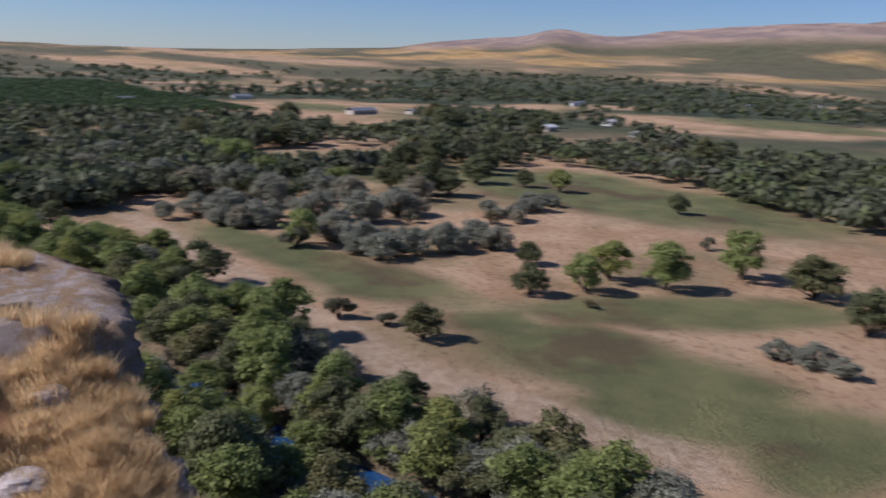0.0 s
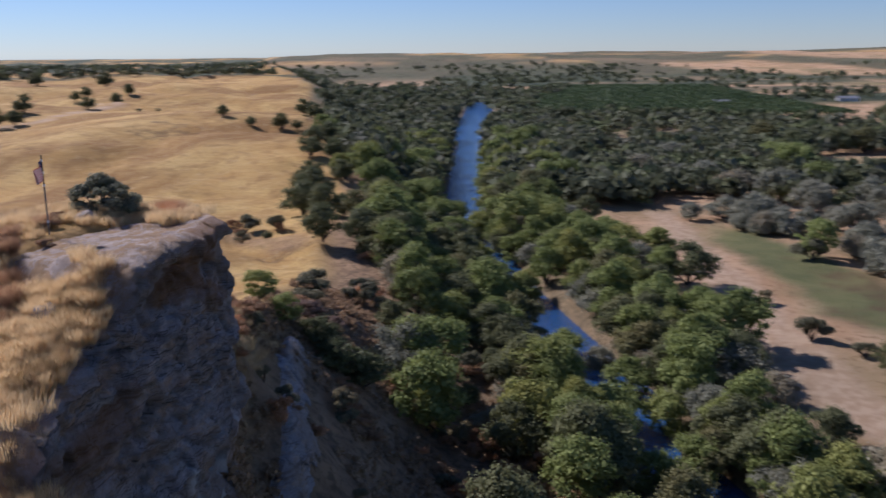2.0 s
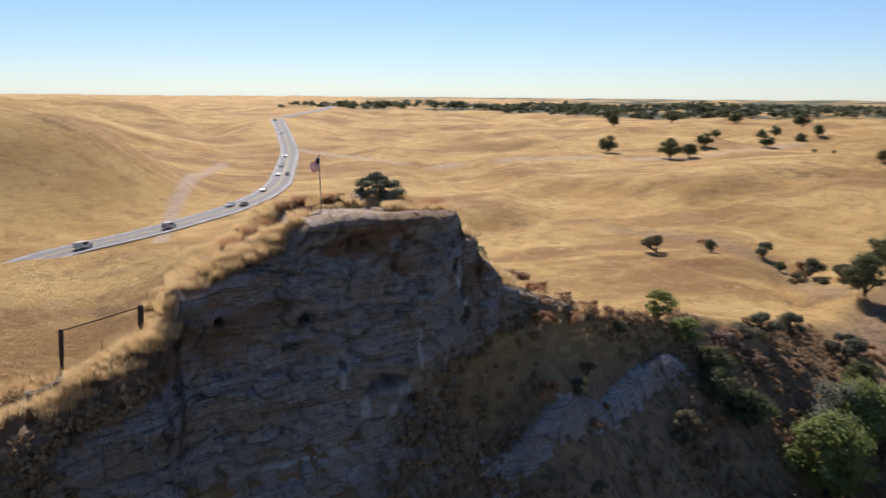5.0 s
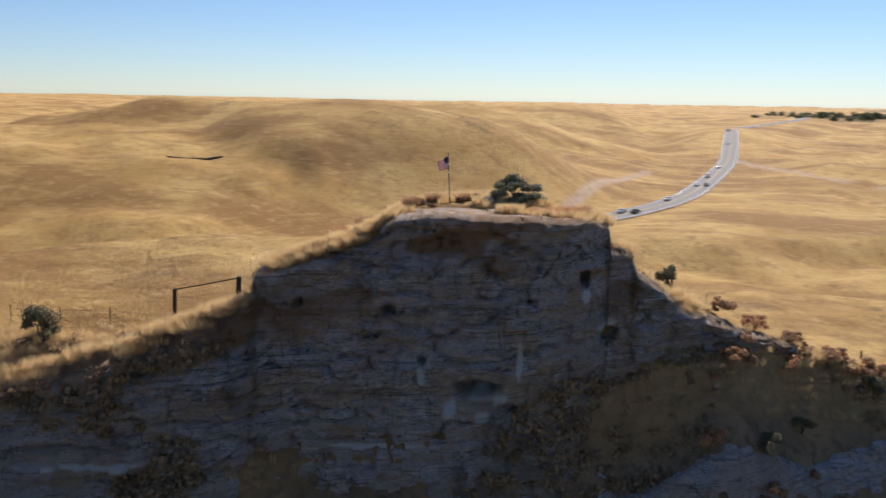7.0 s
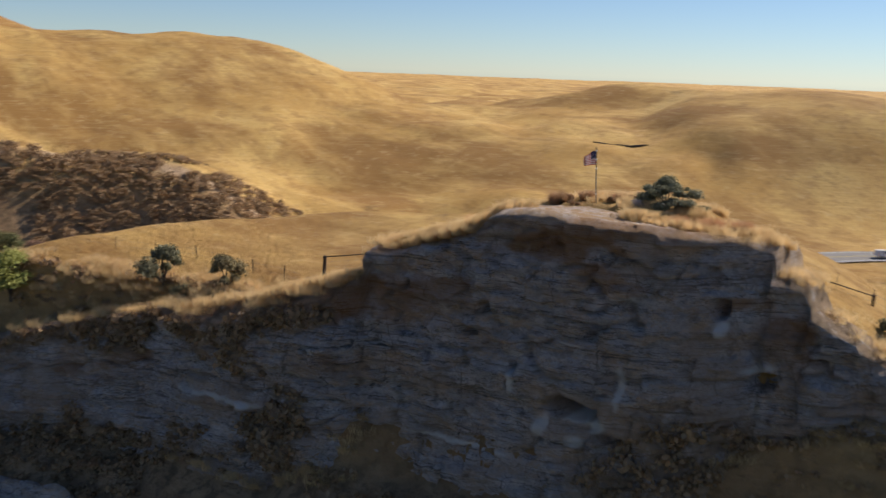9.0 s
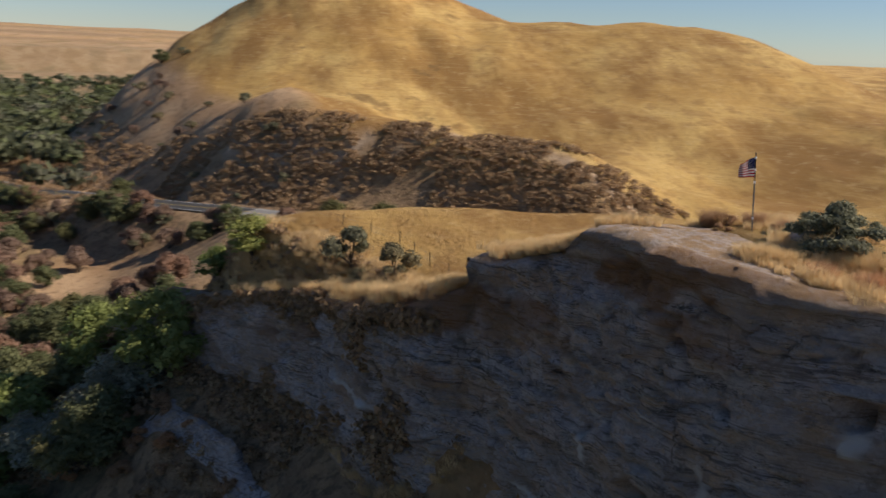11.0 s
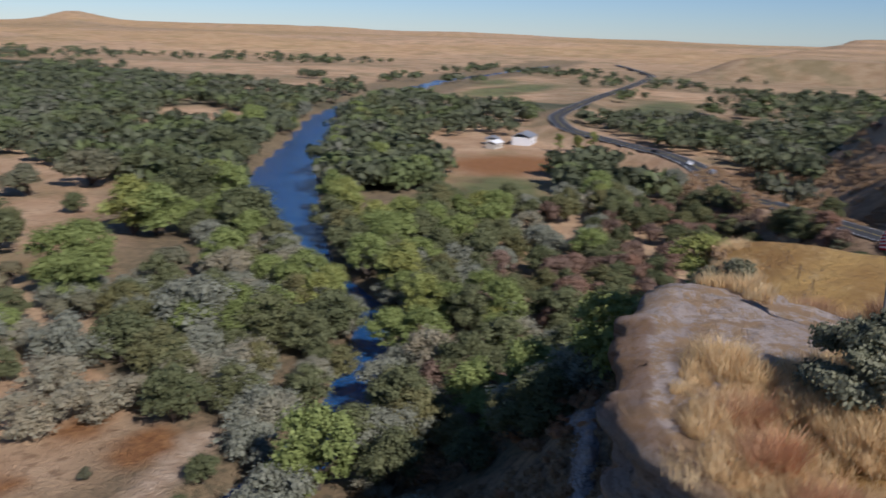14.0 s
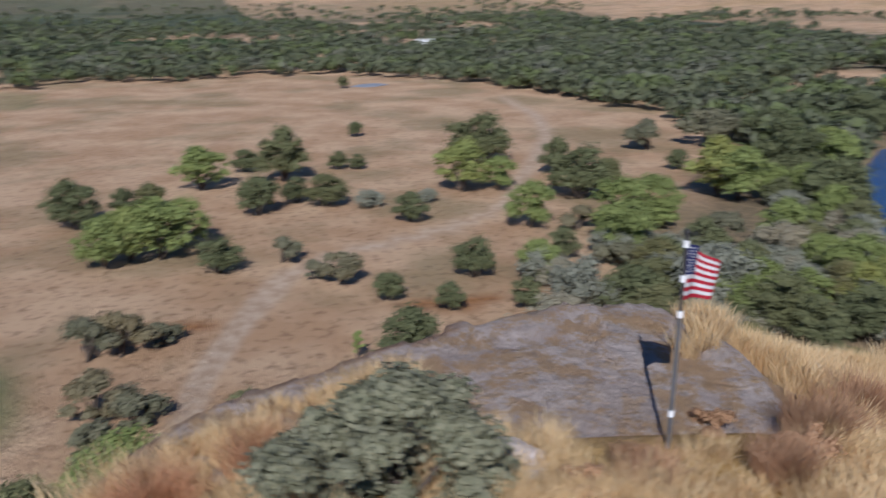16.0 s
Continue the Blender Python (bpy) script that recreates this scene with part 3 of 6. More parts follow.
def build_ground():
    n = 440
    s = np.linspace(-1, 1, n)
    line = 11.0 * np.sinh(6.72 * s)
    x, y = np.meshgrid(line, line, indexing="ij")
    x, y = x.ravel(), y.ravel()
    gx, gy = x, y
    x, y = unswing(x, y)
    z = land(x, y)
    idx = np.arange(n * n).reshape(n, n)
    faces = np.stack([idx[:-1, :-1], idx[1:, :-1], idx[1:, 1:], idx[:-1, 1:]], -1).reshape(-1, 4)
    me = bpy.data.meshes.new("ground")
    me.vertices.add(n * n)
    me.vertices.foreach_set("co", np.stack([gx, gy, z], -1).astype(np.float32).ravel())
    me.loops.add(faces.size)
    me.loops.foreach_set("vertex_index", faces.astype(np.int32).ravel())
    me.polygons.add(len(faces))
    me.polygons.foreach_set("loop_start", np.arange(0, faces.size, 4, dtype=np.int32))
    me.polygons.foreach_set("loop_total", np.full(len(faces), 4, np.int32))
    me.polygons.foreach_set("use_smooth", np.ones(len(faces), bool))
    me.update(calc_edges=True)
    edge = np.interp(x, [p[0] for p in CREST], [p[1] for p in CREST])
    r = np.hypot(x, y)
    bearing = np.degrees(np.arctan2(y, x))
    up = smooth(-6, 4, y - edge)
    gold = np.clip(up + smooth(1400, 2000, r) * np.where(x > -300, 0.5 * (fbm(x, y, 300, 4, 71) > 0.07), 0.8 * (fbm(x, y, 300, 4, 71) > -0.03)), 0, 1)
    # distance haze put into the colour: gold pales to soil across the far plain
    gold = gold * (1 - 0.65 * smooth(900, 1600, r) * (1 - up))
    slope = smooth(-52, -30, y - edge) * np.where(x < -180, 1 - smooth(-40, -18, y - edge), 1) * (1 - smooth(-6, 3, y - edge)) * (r < 420)
    d, w = along(x, y, RIVER)
    wide = np.where(x < -45, 30, 8)
    bank = (1 - smooth(w + wide, w + wide + 18, d + 10 * fbm(x, y, 20, 3, 40))) * (1 - up)
    road, _ = along(x, y, ROAD)
    cut = (1 - smooth(14, 34, road)) * smooth(8, 12, road) * smooth(-300, -240, x) * (1 - smooth(-125, -90, x))
    brush = np.clip(np.maximum(np.maximum(slope, bank * 0.9), cut * 0.95), 0, 1)
    meadow = np.zeros_like(x)
    for k, (cx, cy, rx, ry, turn) in enumerate(MEADOWS):
        meadow = np.maximum(meadow, in_blob(x, y, cx, cy, rx, ry, turn, 0.3, k))
    meadow = np.maximum(meadow, 0.55 * smooth(0.06, 0.2, fbm(x, y, 90, 4, 51)) * (1 - up) * (x > 60))
    meadow = meadow * (1 - up)
    wood = smooth(-0.06, 0.08, fbm(x, y, 260, 4, 61) + 0.10) * smooth(420, 700, r) * (1 - up) * (1 - 0.5 * smooth(1500, 2500, r))
    wood = np.maximum(wood, 0.85 * smooth(900, 1100, r) * smooth(2, 8, bearing) * (1 - smooth(36, 44, bearing)) * (1 - up) * smooth(-0.1, -0.03, fbm(x, y, 240, 4, 77)))
    wood = np.where((x > -100) & (y < 1500), np.maximum(wood, 0.85 * smooth(1300, 1700, r) * (1 - up) * smooth(-0.14, -0.08, fbm(x, y, 300, 4, 72))), wood * (1 - 0.6 * smooth(1250, 1600, r)))
    wood = np.maximum(wood, 0.85 * smooth(2400, 2900, r) * (1 - up)) * (1 - 0.75 * smooth(3000, 3500, r) * (1 - up))
    wood = wood * np.where(x < -600, 0.35, 1.0)
    east = smooth(-76, -66, bearing) * (1 - smooth(24, 36, bearing))
    # how much haze colour the far eastern ranges take
    range_haze = smooth(2900, 3150, r) * east * (1 - smooth(-24, -20, bearing))
    strip = smooth(0.02, 0.06, fbm(x, y, 420, 4, 73) + 0.10 * smooth(-30, -18, -bearing)) * smooth(1900, 2100, r) * (1 - smooth(3150, 3300, r)) * east
    wood = np.maximum(wood, 0.85 * east * smooth(3000, 3150, r) * (1 - range_haze) * smooth(-0.1, -0.04, fbm(x, y, 260, 4, 75)))
    wood = wood * (1 - 0.9 * strip) * (1 - 0.8 * range_haze)
    gold = np.maximum(gold, 0.75 * strip)
    beds = smooth(1230, 1290, -x) * (1 - smooth(2500, 2900, r)) * smooth(-520, -420, y) * (1 - smooth(300, 500, y)) * smooth(-38, -30, z)
    brush = np.maximum(brush, 0.75 * beds * smooth(0.1, 0.5, np.sin(0.62 * z) + 1.6 * fbm(x, y, 120, 4, 78)))
    open_land = sum(in_blob(x, y, *c, 0.2, 40 + k) for k, c in enumerate(CLEARINGS))
    wood = np.maximum(wood * (1 - np.clip(open_land, 0, 1)), 0.45 * bank)
    wood = np.maximum(wood, smooth(960, 1080, r) * up * upland_wood(x, y))
    for path, wide, much in ((GULLY, 3.0, 0.6),):
        dist, _ = along(x, y, path)
        brush = np.maximum(brush, much * (1 - smooth(wide, wide + 2.5, dist + 2 * fbm(x, y, 8, 3, 29))))
    track = np.zeros_like(x)
    for path, wide in ((TRACK_SOUTH, 1.0), (TRACK_WEST, 1.6), (SAND_PATCH, 1.8), (TRACK_HILL, 0.9), (TRACK_EAST, 1.6), (TRACK_RUT, 1.4)):
        dist, _ = along(x, y, path)
        track = np.maximum(track, 1 - smooth(wide, wide + 1.0 + 0.006 * r, dist + 0.6 * fbm(x, y, 4, 2, 9)))
    dist, _ = along(x, y, SAND)
    track = np.maximum(track, 0.75 * (1 - smooth(3, 7, dist + 5 * fbm(x, y, 15, 4, 19))))
    fern = np.zeros_like(x)
    for k, (cx, cy, rx, ry, turn) in enumerate(FERN):
        fern = np.maximum(fern, in_blob(x, y, cx, cy, rx, ry, turn, 0.4, 60 + k))
    for name, value in (("gold", gold), ("range_haze", 0.85 * range_haze), ("fern", fern), ("meadow", meadow), ("brush", brush), ("wood", wood), ("track", track)):
        me.attributes.new(name, "FLOAT", "POINT").data.foreach_set("value", np.asarray(value, np.float32).ravel())
    me.materials.append(LAND)
    return tagged(new("ground", me), "sun-dried golden grass hills, bluff and river plain", "ground", kind="structure")


def ribbon(name, line, lift, mat, half=None, offset=0.0, steps=8):
    """A strip along a polyline of (x, y, value): value is the half width, or the height where half is given."""
    pts = []
    for (a, b) in zip(line[:-1], line[1:]):
        for k in range(steps):
            pts.append([p + (q - p) * k / steps for p, q in zip(a, b)])
    pts.append(list(line[-1]))
    pts = np.array(pts)
    pts[:, 0], pts[:, 1] = swing(pts[:, 0], pts[:, 1])
    for _ in range(steps // 2):
        pts[1:-1] = 0.25 * pts[:-2] + 0.5 * pts[1:-1] + 0.25 * pts[2:]
    way = np.gradient(pts[:, :2], axis=0)
    way /= np.linalg.norm(way, axis=1, keepdims=True)
    side = np.stack([-way[:, 1], way[:, 0]], -1)
    w = pts[:, 2:3] if half is None else half
    z = np.full(len(pts), lift) if half is None else pts[:, 2] + lift
    left, right = pts[:, :2] + side * (offset + w), pts[:, :2] + side * (offset - w)
    verts = [(*p, h) for pair in zip(left, right, z) for p, h in ((pair[0], pair[2]), (pair[1], pair[2]))]
    faces = [(2 * k + 1, 2 * k + 3, 2 * k + 2, 2 * k) for k in range(len(pts) - 1)]
    return mesh_from(name, verts, faces, mat, True), pts, side


def build_river():
    me, _, _ = ribbon("river", [(x, y, w + 6) for x, y, w in RIVER], WATER, WATERMAT)
    tagged(new("river", me), "calm dark blue river reflecting the sky", "river", kind="structure")


def build_road():
    west = [p for p in ROAD if p[0] < -160]
    east = [p for p in ROAD if p[0] > -180]
    for name, line, mat, label in (("road_west", west, DARKROAD, "dark asphalt highway curving through the valley"), ("road_east", east, ASPHALT, "pale asphalt highway climbing over the hills")):
        me, _, _ = ribbon(name, line, 0.10, mat, 5.2)
        road = tagged(new(name, me), label, "road", kind="structure")
        for off, mt, label2 in ((-4.2, WHITE, "white edge line"), (4.2, WHITE, "white edge line"), (0.0, YELLOW, "yellow centre line")):
            me, _, _ = ribbon("road_line", line, 0.115, mt, 0.09 if off else 0.16, off)
            ob = new("road_line", me)
            ob.parent = road
            tagged(ob, label2)


build_ground()
build_river()
build_road()


# ---- the rock ----
TOPS = [(-62, -19), (-52, -17), (-42, -13.8), (-33, -11.4), (-24, -9.2), (-17, -7.2), (-13.0, -6.3), (-12.5, -3.6), (-10, -3.2), (-7.4, -2.3), (-4.4, -1.2), (-3.5, -0.25), (0, 0.05), (4, -0.2), (8.5, -0.45), (11.5, -0.9), (13.1, -1.7),
        (13.3, -3.2), (15.0, -3.9), (15.6, -5.6), (18, -7.4), (20, -9.5), (25, -11.5), (32, -14)]


def front_line(x):
    return np.interp(x, [p[0] for p in FRONT], [p[1] for p in FRONT])


def top_line(x):
    return np.interp(x, [p[0] for p in TOPS], [p[1] for p in TOPS])


HOLLOWS = [(-3.35, -7.35, 0.75, 0.5, 1.1), (7.2, -6.9, 0.5, 0.22, 0.7), (11.2, -5.6, 0.45, 0.75, 1.0), (-0.75, -11.2, 0.3, 0.3, 0.7), (3.1, -13.6, 1.9, 0.9, 1.7), (-9.85, -6.7, 0.35, 0.4, 0.7),
           (-4.75, -9.3, 0.8, 0.4, 0.6), (13.4, -10.8, 0.9, 0.7, 0.9), (-11.8, -11.3, 0.7, 0.2, 0.5), (5.6, -15.4, 0.9, 0.5, 0.7), (2.0, -7.3, 5.0, 0.09, 0.35), (1.5, -9.5, 4.0, 0.08, 0.3)]


def ledge(x):
    """How far the grown western part of the rock sinks towards its rim."""
    return 0.7 * smooth(1.5, 4.5, -x) * (1 - smooth(11.5, 13.2, -x)) + 1.3 * smooth(13.4, 14.4, -x) * (1 - smooth(26, 34, -x))


def cap_depth(x):
    return 13.5 * np.exp(-((x - 1) / 9.5) ** 2) + 3.2


def cap_height(x, y, k=None):
    """Height of the rock's top, which sinks below the grass at its back."""
    if k is None:
        k = np.clip((y - front_line(x)) / cap_depth(x), 0, 1)
    g = land(x, y)
    steps = lattice(np.floor(x / 2.7 + 0.8 * fbm(x, y, 3, 2, 2)), np.floor(y / 1.9 + 0.8 * fbm(x, y, 3, 2, 1)), 3) - 0.5
    slab = top_line(x) - ledge(x) * (1 - smooth(0, 0.34, k)) - 0.02 * k + (0.75 * fbm(x, y, 4.0, 5, 33) + 0.34 * steps) * smooth(0, 0.08, k) - 0.25 * smooth(0.1, 0.5, k)
    sink = smooth(0.62, 1.0, k + 0.25 * fbm(x, y, 3.0, 3, 35))
    return slab * (1 - sink) + (g - 0.6) * sink


SCRUB_SPOTS = []


def build_rock():
    nx, nz, nt = 620, 150, 70
    xs = np.linspace(-62, 32, nx)
    fx, tx = front_line(xs), top_line(xs) - ledge(xs)
    base = np.interp(xs, [-62, -40, -20, 0, 15, 24, 32], [-34, -29, -25, -24, -23, -24, -27])
    rows = []
    k = np.linspace(0, 1, nz)
    X = np.repeat(xs[None], nz, 0)
    Z = tx[None] + (base - tx)[None] * k[:, None]
    depth = (tx[None] - Z)
    # leaning face, beds that stick out and joints that cut in
    Y = np.repeat(fx[None], nz, 0) - 0.035 * depth - 0.02 * np.maximum(depth - 15, 0) ** 2
    bed = value_noise(X * 0.05 + 3, (Z + 0.5 * fbm(X, Z, 9, 3, 3)) * 0.85, 21) - 0.5
    Y -= 0.9 * bed + 0.9 * fbm(X, Z * 0.8, 7.5, 5, 22) + 0.34 * fbm(X, Z * 2.2, 1.3, 4, 23)
    blocks = lattice(np.floor((X + 0.7 * fbm(X, Z, 5, 3, 4)) / 2.6), np.floor((Z + 0.5 * fbm(X, Z, 6, 3, 5)) / 1.5), 9)
    Y -= 0.7 * (blocks - 0.5)
    chips = lattice(np.floor((X + 0.5 * fbm(X, Z, 2, 3, 6)) / 1.0), np.floor((Z + 0.3 * X + 0.4 * fbm(X, Z, 2.5, 3, 7)) / 0.7), 11)
    Y -= 0.5 * (chips - 0.5)
    crack = np.abs(fbm(X * 1.0, Z * 0.45, 4.2, 4, 25))
    Y += 0.45 * np.exp(-(crack / 0.007) ** 2)
    thin = value_noise(X * 0.09, (Z + 0.25 * fbm(X, Z, 7, 3, 12)) * 3.4, 41)
    Y -= 0.22 * (np.round(thin * 3) / 3 - 0.5)
    seam = np.abs(fbm(X * 0.3, Z, 3.1, 4, 26))
    Y += 0.7 * np.exp(-(seam / 0.010) ** 2)
    for cx, cz, rx, rz, deep in HOLLOWS:
        Y += 1.9 * deep * (1 - smooth(0.7, 1.05, np.hypot((X - cx) / rx, (Z - cz) / rz) + 0.5 * fbm(X, Z, 0.7, 3, 27)))
    # overhanging lip under the cap and a rounded rim
    Y -= 0.55 * np.exp(-((depth - 0.7) / 0.55) ** 2) * (0.5 + fbm(X, Z, 3, 3, 28) * 1.6)
    Y += 0.8 * np.exp(-(depth / 0.22) ** 2)
    face = np.stack([X, Y, Z], -1)
    # the cap runs back from the rim until it dives under the grass
    kk = np.linspace(0, 1, nt)[1:, None]
    CX = np.repeat(xs[None], nt - 1, 0)
    CY = Y[0][None] + kk * cap_depth(xs)[None]
    CZ = cap_height(CX, CY, kk)
    cap = np.stack([CX, CY, CZ], -1)
    for sheet in (face, cap):
        sheet[..., 0], sheet[..., 1] = swing(sheet[..., 0], sheet[..., 1])
    verts = np.concatenate([cap[::-1], face]).reshape(-1, 3)
    rows_n = nt - 1 + nz
    idx = np.arange(rows_n * nx).reshape(rows_n, nx)
    faces = np.stack([idx[:-1, :-1], idx[1:, :-1], idx[1:, 1:], idx[:-1, 1:]], -1).reshape(-1, 4)
    me = bpy.data.meshes.new("rock_bluff")
    me.vertices.add(len(verts))
    me.vertices.foreach_set("co", verts.astype(np.float32).ravel())
    me.loops.add(faces.size)
    me.loops.foreach_set("vertex_index", faces.astype(np.int32).ravel())
    me.polygons.add(len(faces))
    me.polygons.foreach_set("loop_start", np.arange(0, faces.size, 4, dtype=np.int32))
    me.polygons.foreach_set("loop_total", np.full(len(faces), 4, np.int32))
    me.update(calc_edges=True)
    top = np.zeros(rows_n)
    top[: nt - 1] = 1
    top = np.repeat(top[:, None], nx, 1)
    top[nt - 1: nt + 2] = 0.7
    top = top * (smooth(-15, -12, xs) * (1 - smooth(12, 15, xs)))[None]
    grown = np.zeros((rows_n, nx))
    grown[: nt + 3] = 1 - (smooth(-15, -12, xs) * (1 - smooth(12, 15, xs)))[None]
    down = np.zeros((rows_n, nx))
    down[nt - 1:] = smooth(0, 4, depth + 7 * fbm(X, Z, 7, 4, 83) - np.interp(X, (-20, -8, 0, 5, 10, 14), (22, 22, 19, 15, 11, 10))) * 0.85
    down[nt - 1:] = np.maximum(down[nt - 1:], 0.9 * (1 - smooth(-17, -13, X)) * np.maximum(smooth(0.02, 0.14, fbm(X, Z, 6, 4, 85)), 1 - smooth(1.0, 2.6, depth + 3 * fbm(X, Z, 4, 3, 86))))
    grown = np.maximum(grown, down)
    take = (np.random.default_rng(3).random(X.shape) < 0.05) & (down[nt - 1:] > 0.5) & (depth > 0.5)
    SCRUB_SPOTS.append(face[take])
    rust = np.zeros((rows_n, nx))
    lime = np.zeros((rows_n, nx))
    for cx, cz, rx, rz in ((-0.75, -12.3, 0.3, 0.9), (3.6, -14.4, 1.0, 0.25), (5.1, -14.6, 0.6, 0.8), (1.5, -15.0, 0.35, 0.7), (11.4, -7.0, 0.4, 0.7), (1.2, -15.4, 0.5, 0.8), (3.8, -15.8, 0.7, 0.6), (3.2, -8.9, 0.8, 0.12), (6.5, -11.5, 0.25, 1.6), (-5, -18.0, 5.0, 0.2), (13.2, -9.9, 0.9, 0.35), (-24, -17.5, 5, 0.3)):
        lime[nt - 1:] = np.maximum(lime[nt - 1:], 0.95 * (1 - smooth(0.5, 1.2, np.hypot((X - cx) / rx, (Z - cz) / rz) + 0.7 * fbm(X, Z, 0.8, 3, 84))))
    rust[nt - 1:] = 0.75 * smooth(0.10, 0.22, fbm(X, Z * 2.2, 5, 4, 81)) * np.exp(-((depth - 2.0) / 3.5) ** 2)
    for name, value in (("top", top), ("rust", rust), ("grown", grown), ("lime", lime)):
        me.attributes.new(name, "FLOAT", "POINT").data.foreach_set("value", np.asarray(value, np.float32).ravel())
    me.materials.append(ROCK)
    return tagged(new("rock_bluff", me), "weathered sandstone bluff with cracks, hollows and rust stains", "cliff", kind="structure")


build_rock()


def rock_ledge(line, high, seed, label):
    """A broken outcrop that runs along a slope, its top flush with the grass behind it."""
    px, py = [p[0] for p in line], [p[1] for p in line]
    n, m = int(9 * (px[-1] - px[0])), 26
    xs = np.linspace(px[0], px[-1], n)
    lx = np.repeat(xs[None], m, 0)
    v = np.repeat(np.linspace(0, 1, m)[:, None], n, 1)
    ly = np.interp(lx, px, py)
    tall = high * np.clip(0.75 + 1.6 * fbm(lx, ly, 6, 3, seed), 0.1, 1.4) * smooth(0, 3, lx - px[0]) * (1 - smooth(-3, 0, lx - px[-1]))
    out = np.where(v < 0.35, 2.4 - 2.4 * v / 0.35, -(v - 0.35) / 0.65 * 2.2)
    drop = np.where(v < 0.35, -0.5 + 1.5 * smooth(0, 0.3, v), 1.0 - 2.0 * smooth(0.35, 1.0, v) ** 0.8)
    bits = lattice(np.floor((lx + fbm(lx, v * 4, 2, 3, seed + 1)) / 1.3), np.floor(v * 9 + fbm(lx, v * 4, 2, 3, seed + 2)), seed) - 0.5
    ly = ly + out - 0.7 * bits * (v > 0.3) - 0.6 * fbm(lx, v * 5, 1.6, 4, seed + 3)
    lz = land(lx, ly) + tall * drop + 0.25 * bits
    wx, wy = swing(lx, ly)
    idx = np.arange(n * m).reshape(m, n)
    faces = np.stack([idx[:-1, :-1], idx[1:, :-1], idx[1:, 1:], idx[:-1, 1:]], -1).reshape(-1, 4)
    me = mesh_from("rock_ledge", np.stack([wx, wy, lz], -1).reshape(-1, 3).tolist(), faces.tolist(), ROCK)
    return tagged(new("rock_ledge", me), label, "rock")


rock_ledge([(13, -4.6), (20, -1), (28, 3.3), (35, 7), (44, 11.5), (52, 14)], 1.25, 141, "broken grey sandstone ledge across the brown scrub slope")
rock_ledge([(-48, -31), (-36, -25), (-24, -22), (-14, -20)], 1.8, 151, "weathered pale sandstone ledge low on the scrub slope")

# ---- plants ----
def leaves(rng, centres, radii, count, size, flat=0.5, droop=0.0):
    """Small quads spread over the shells of some lobes."""
    k = rng.choice(len(centres), count, p=np.array(radii) ** 2 / np.sum(np.array(radii) ** 2))
    d = rng.normal(size=(count, 3))
    d /= np.linalg.norm(d, axis=1, keepdims=True)
    d[:, 2] = np.where(d[:, 2] < -0.35, -d[:, 2], d[:, 2])
    rad = np.array(radii)[k] * (0.45 + 0.75 * rng.random(count))
    c = np.array(centres)[k] + d * rad[:, None] * np.array([1, 1, 0.82])
    n = d + rng.normal(size=(count, 3)) * flat
    n /= np.linalg.norm(n, axis=1, keepdims=True)
    a = np.cross(n, rng.normal(size=(count, 3)))
    a /= np.linalg.norm(a, axis=1, keepdims=True)
    b = np.cross(n, a)
    b[:, 2] -= droop
    w = size * (0.6 + 0.8 * rng.random(count))[:, None]
    a, b = a * w, b * w * 0.7
    return np.stack([c - a - 0.5 * b, c - 0.2 * a + b, c + a + 0.4 * b, c + 0.3 * a - b], 1)


def lobes(rng, wide, tall, low, count, knob=1.0):
    cs, rs = [], []
    for _ in range(count):
        az, q = rng.random() * 6.283, math.sqrt(rng.random())
        h = rng.random()
        shell = math.sqrt(max(0.05, 1 - (2 * h - 0.8) ** 2 * 0.8))
        cs.append((math.cos(az) * q * wide * (0.50 - 0.14 * knob) * shell, math.sin(az) * q * wide * (0.50 - 0.14 * knob) * shell, low + (tall - low) * (0.18 + 0.66 * h)))
        rs.append(wide * knob * (0.09 + 0.17 * rng.random() ** 1.5))
    return cs, rs


def tree(name, mat, seed, wide, tall, low, count, size, label, category, nl=14, trunk=True, droop=0.0, knob=0.8):
    """One plant, built at the origin: trunk with limbs, and a crown of leaf clumps."""
    rng = np.random.default_rng(seed)
    ob = empty(name, Matrix(), label, category)
    cs, rs = lobes(rng, wide, tall, low, nl, knob)
    q = leaves(rng, cs, rs, count, size, 0.4, droop)
    core = leaves(rng, cs, [r * 0.66 for r in rs], count // 4, size * 2.3, 0.6)
    me = quads_mesh("crown", np.concatenate([q, core]), mat)
    crown = new("crown", me)
    crown.parent = ob
    if trunk:
        bm = tube([(0, 0, -1.2), (0.05 * wide * 0.2, 0, low * 0.6), (0.02 * wide, 0.03 * wide, low + 0.3 * (tall - low))], [0.035 * wide, 0.026 * wide, 0.012 * wide], 7)
        for c in cs[:6]:
            t2 = tube([(0, 0, low * 0.55), (c[0] * 0.5, c[1] * 0.5, (low + c[2]) * 0.52), c], [0.018 * wide, 0.012 * wide, 0.004 * wide], 5)
            me2 = bpy.data.meshes.new("limb")
            t2.to_mesh(me2)
            t2.free()
            bm.from_mesh(me2)
            bpy.data.meshes.remove(me2)
        part("trunk", bm, BARK, ob)
    return ob


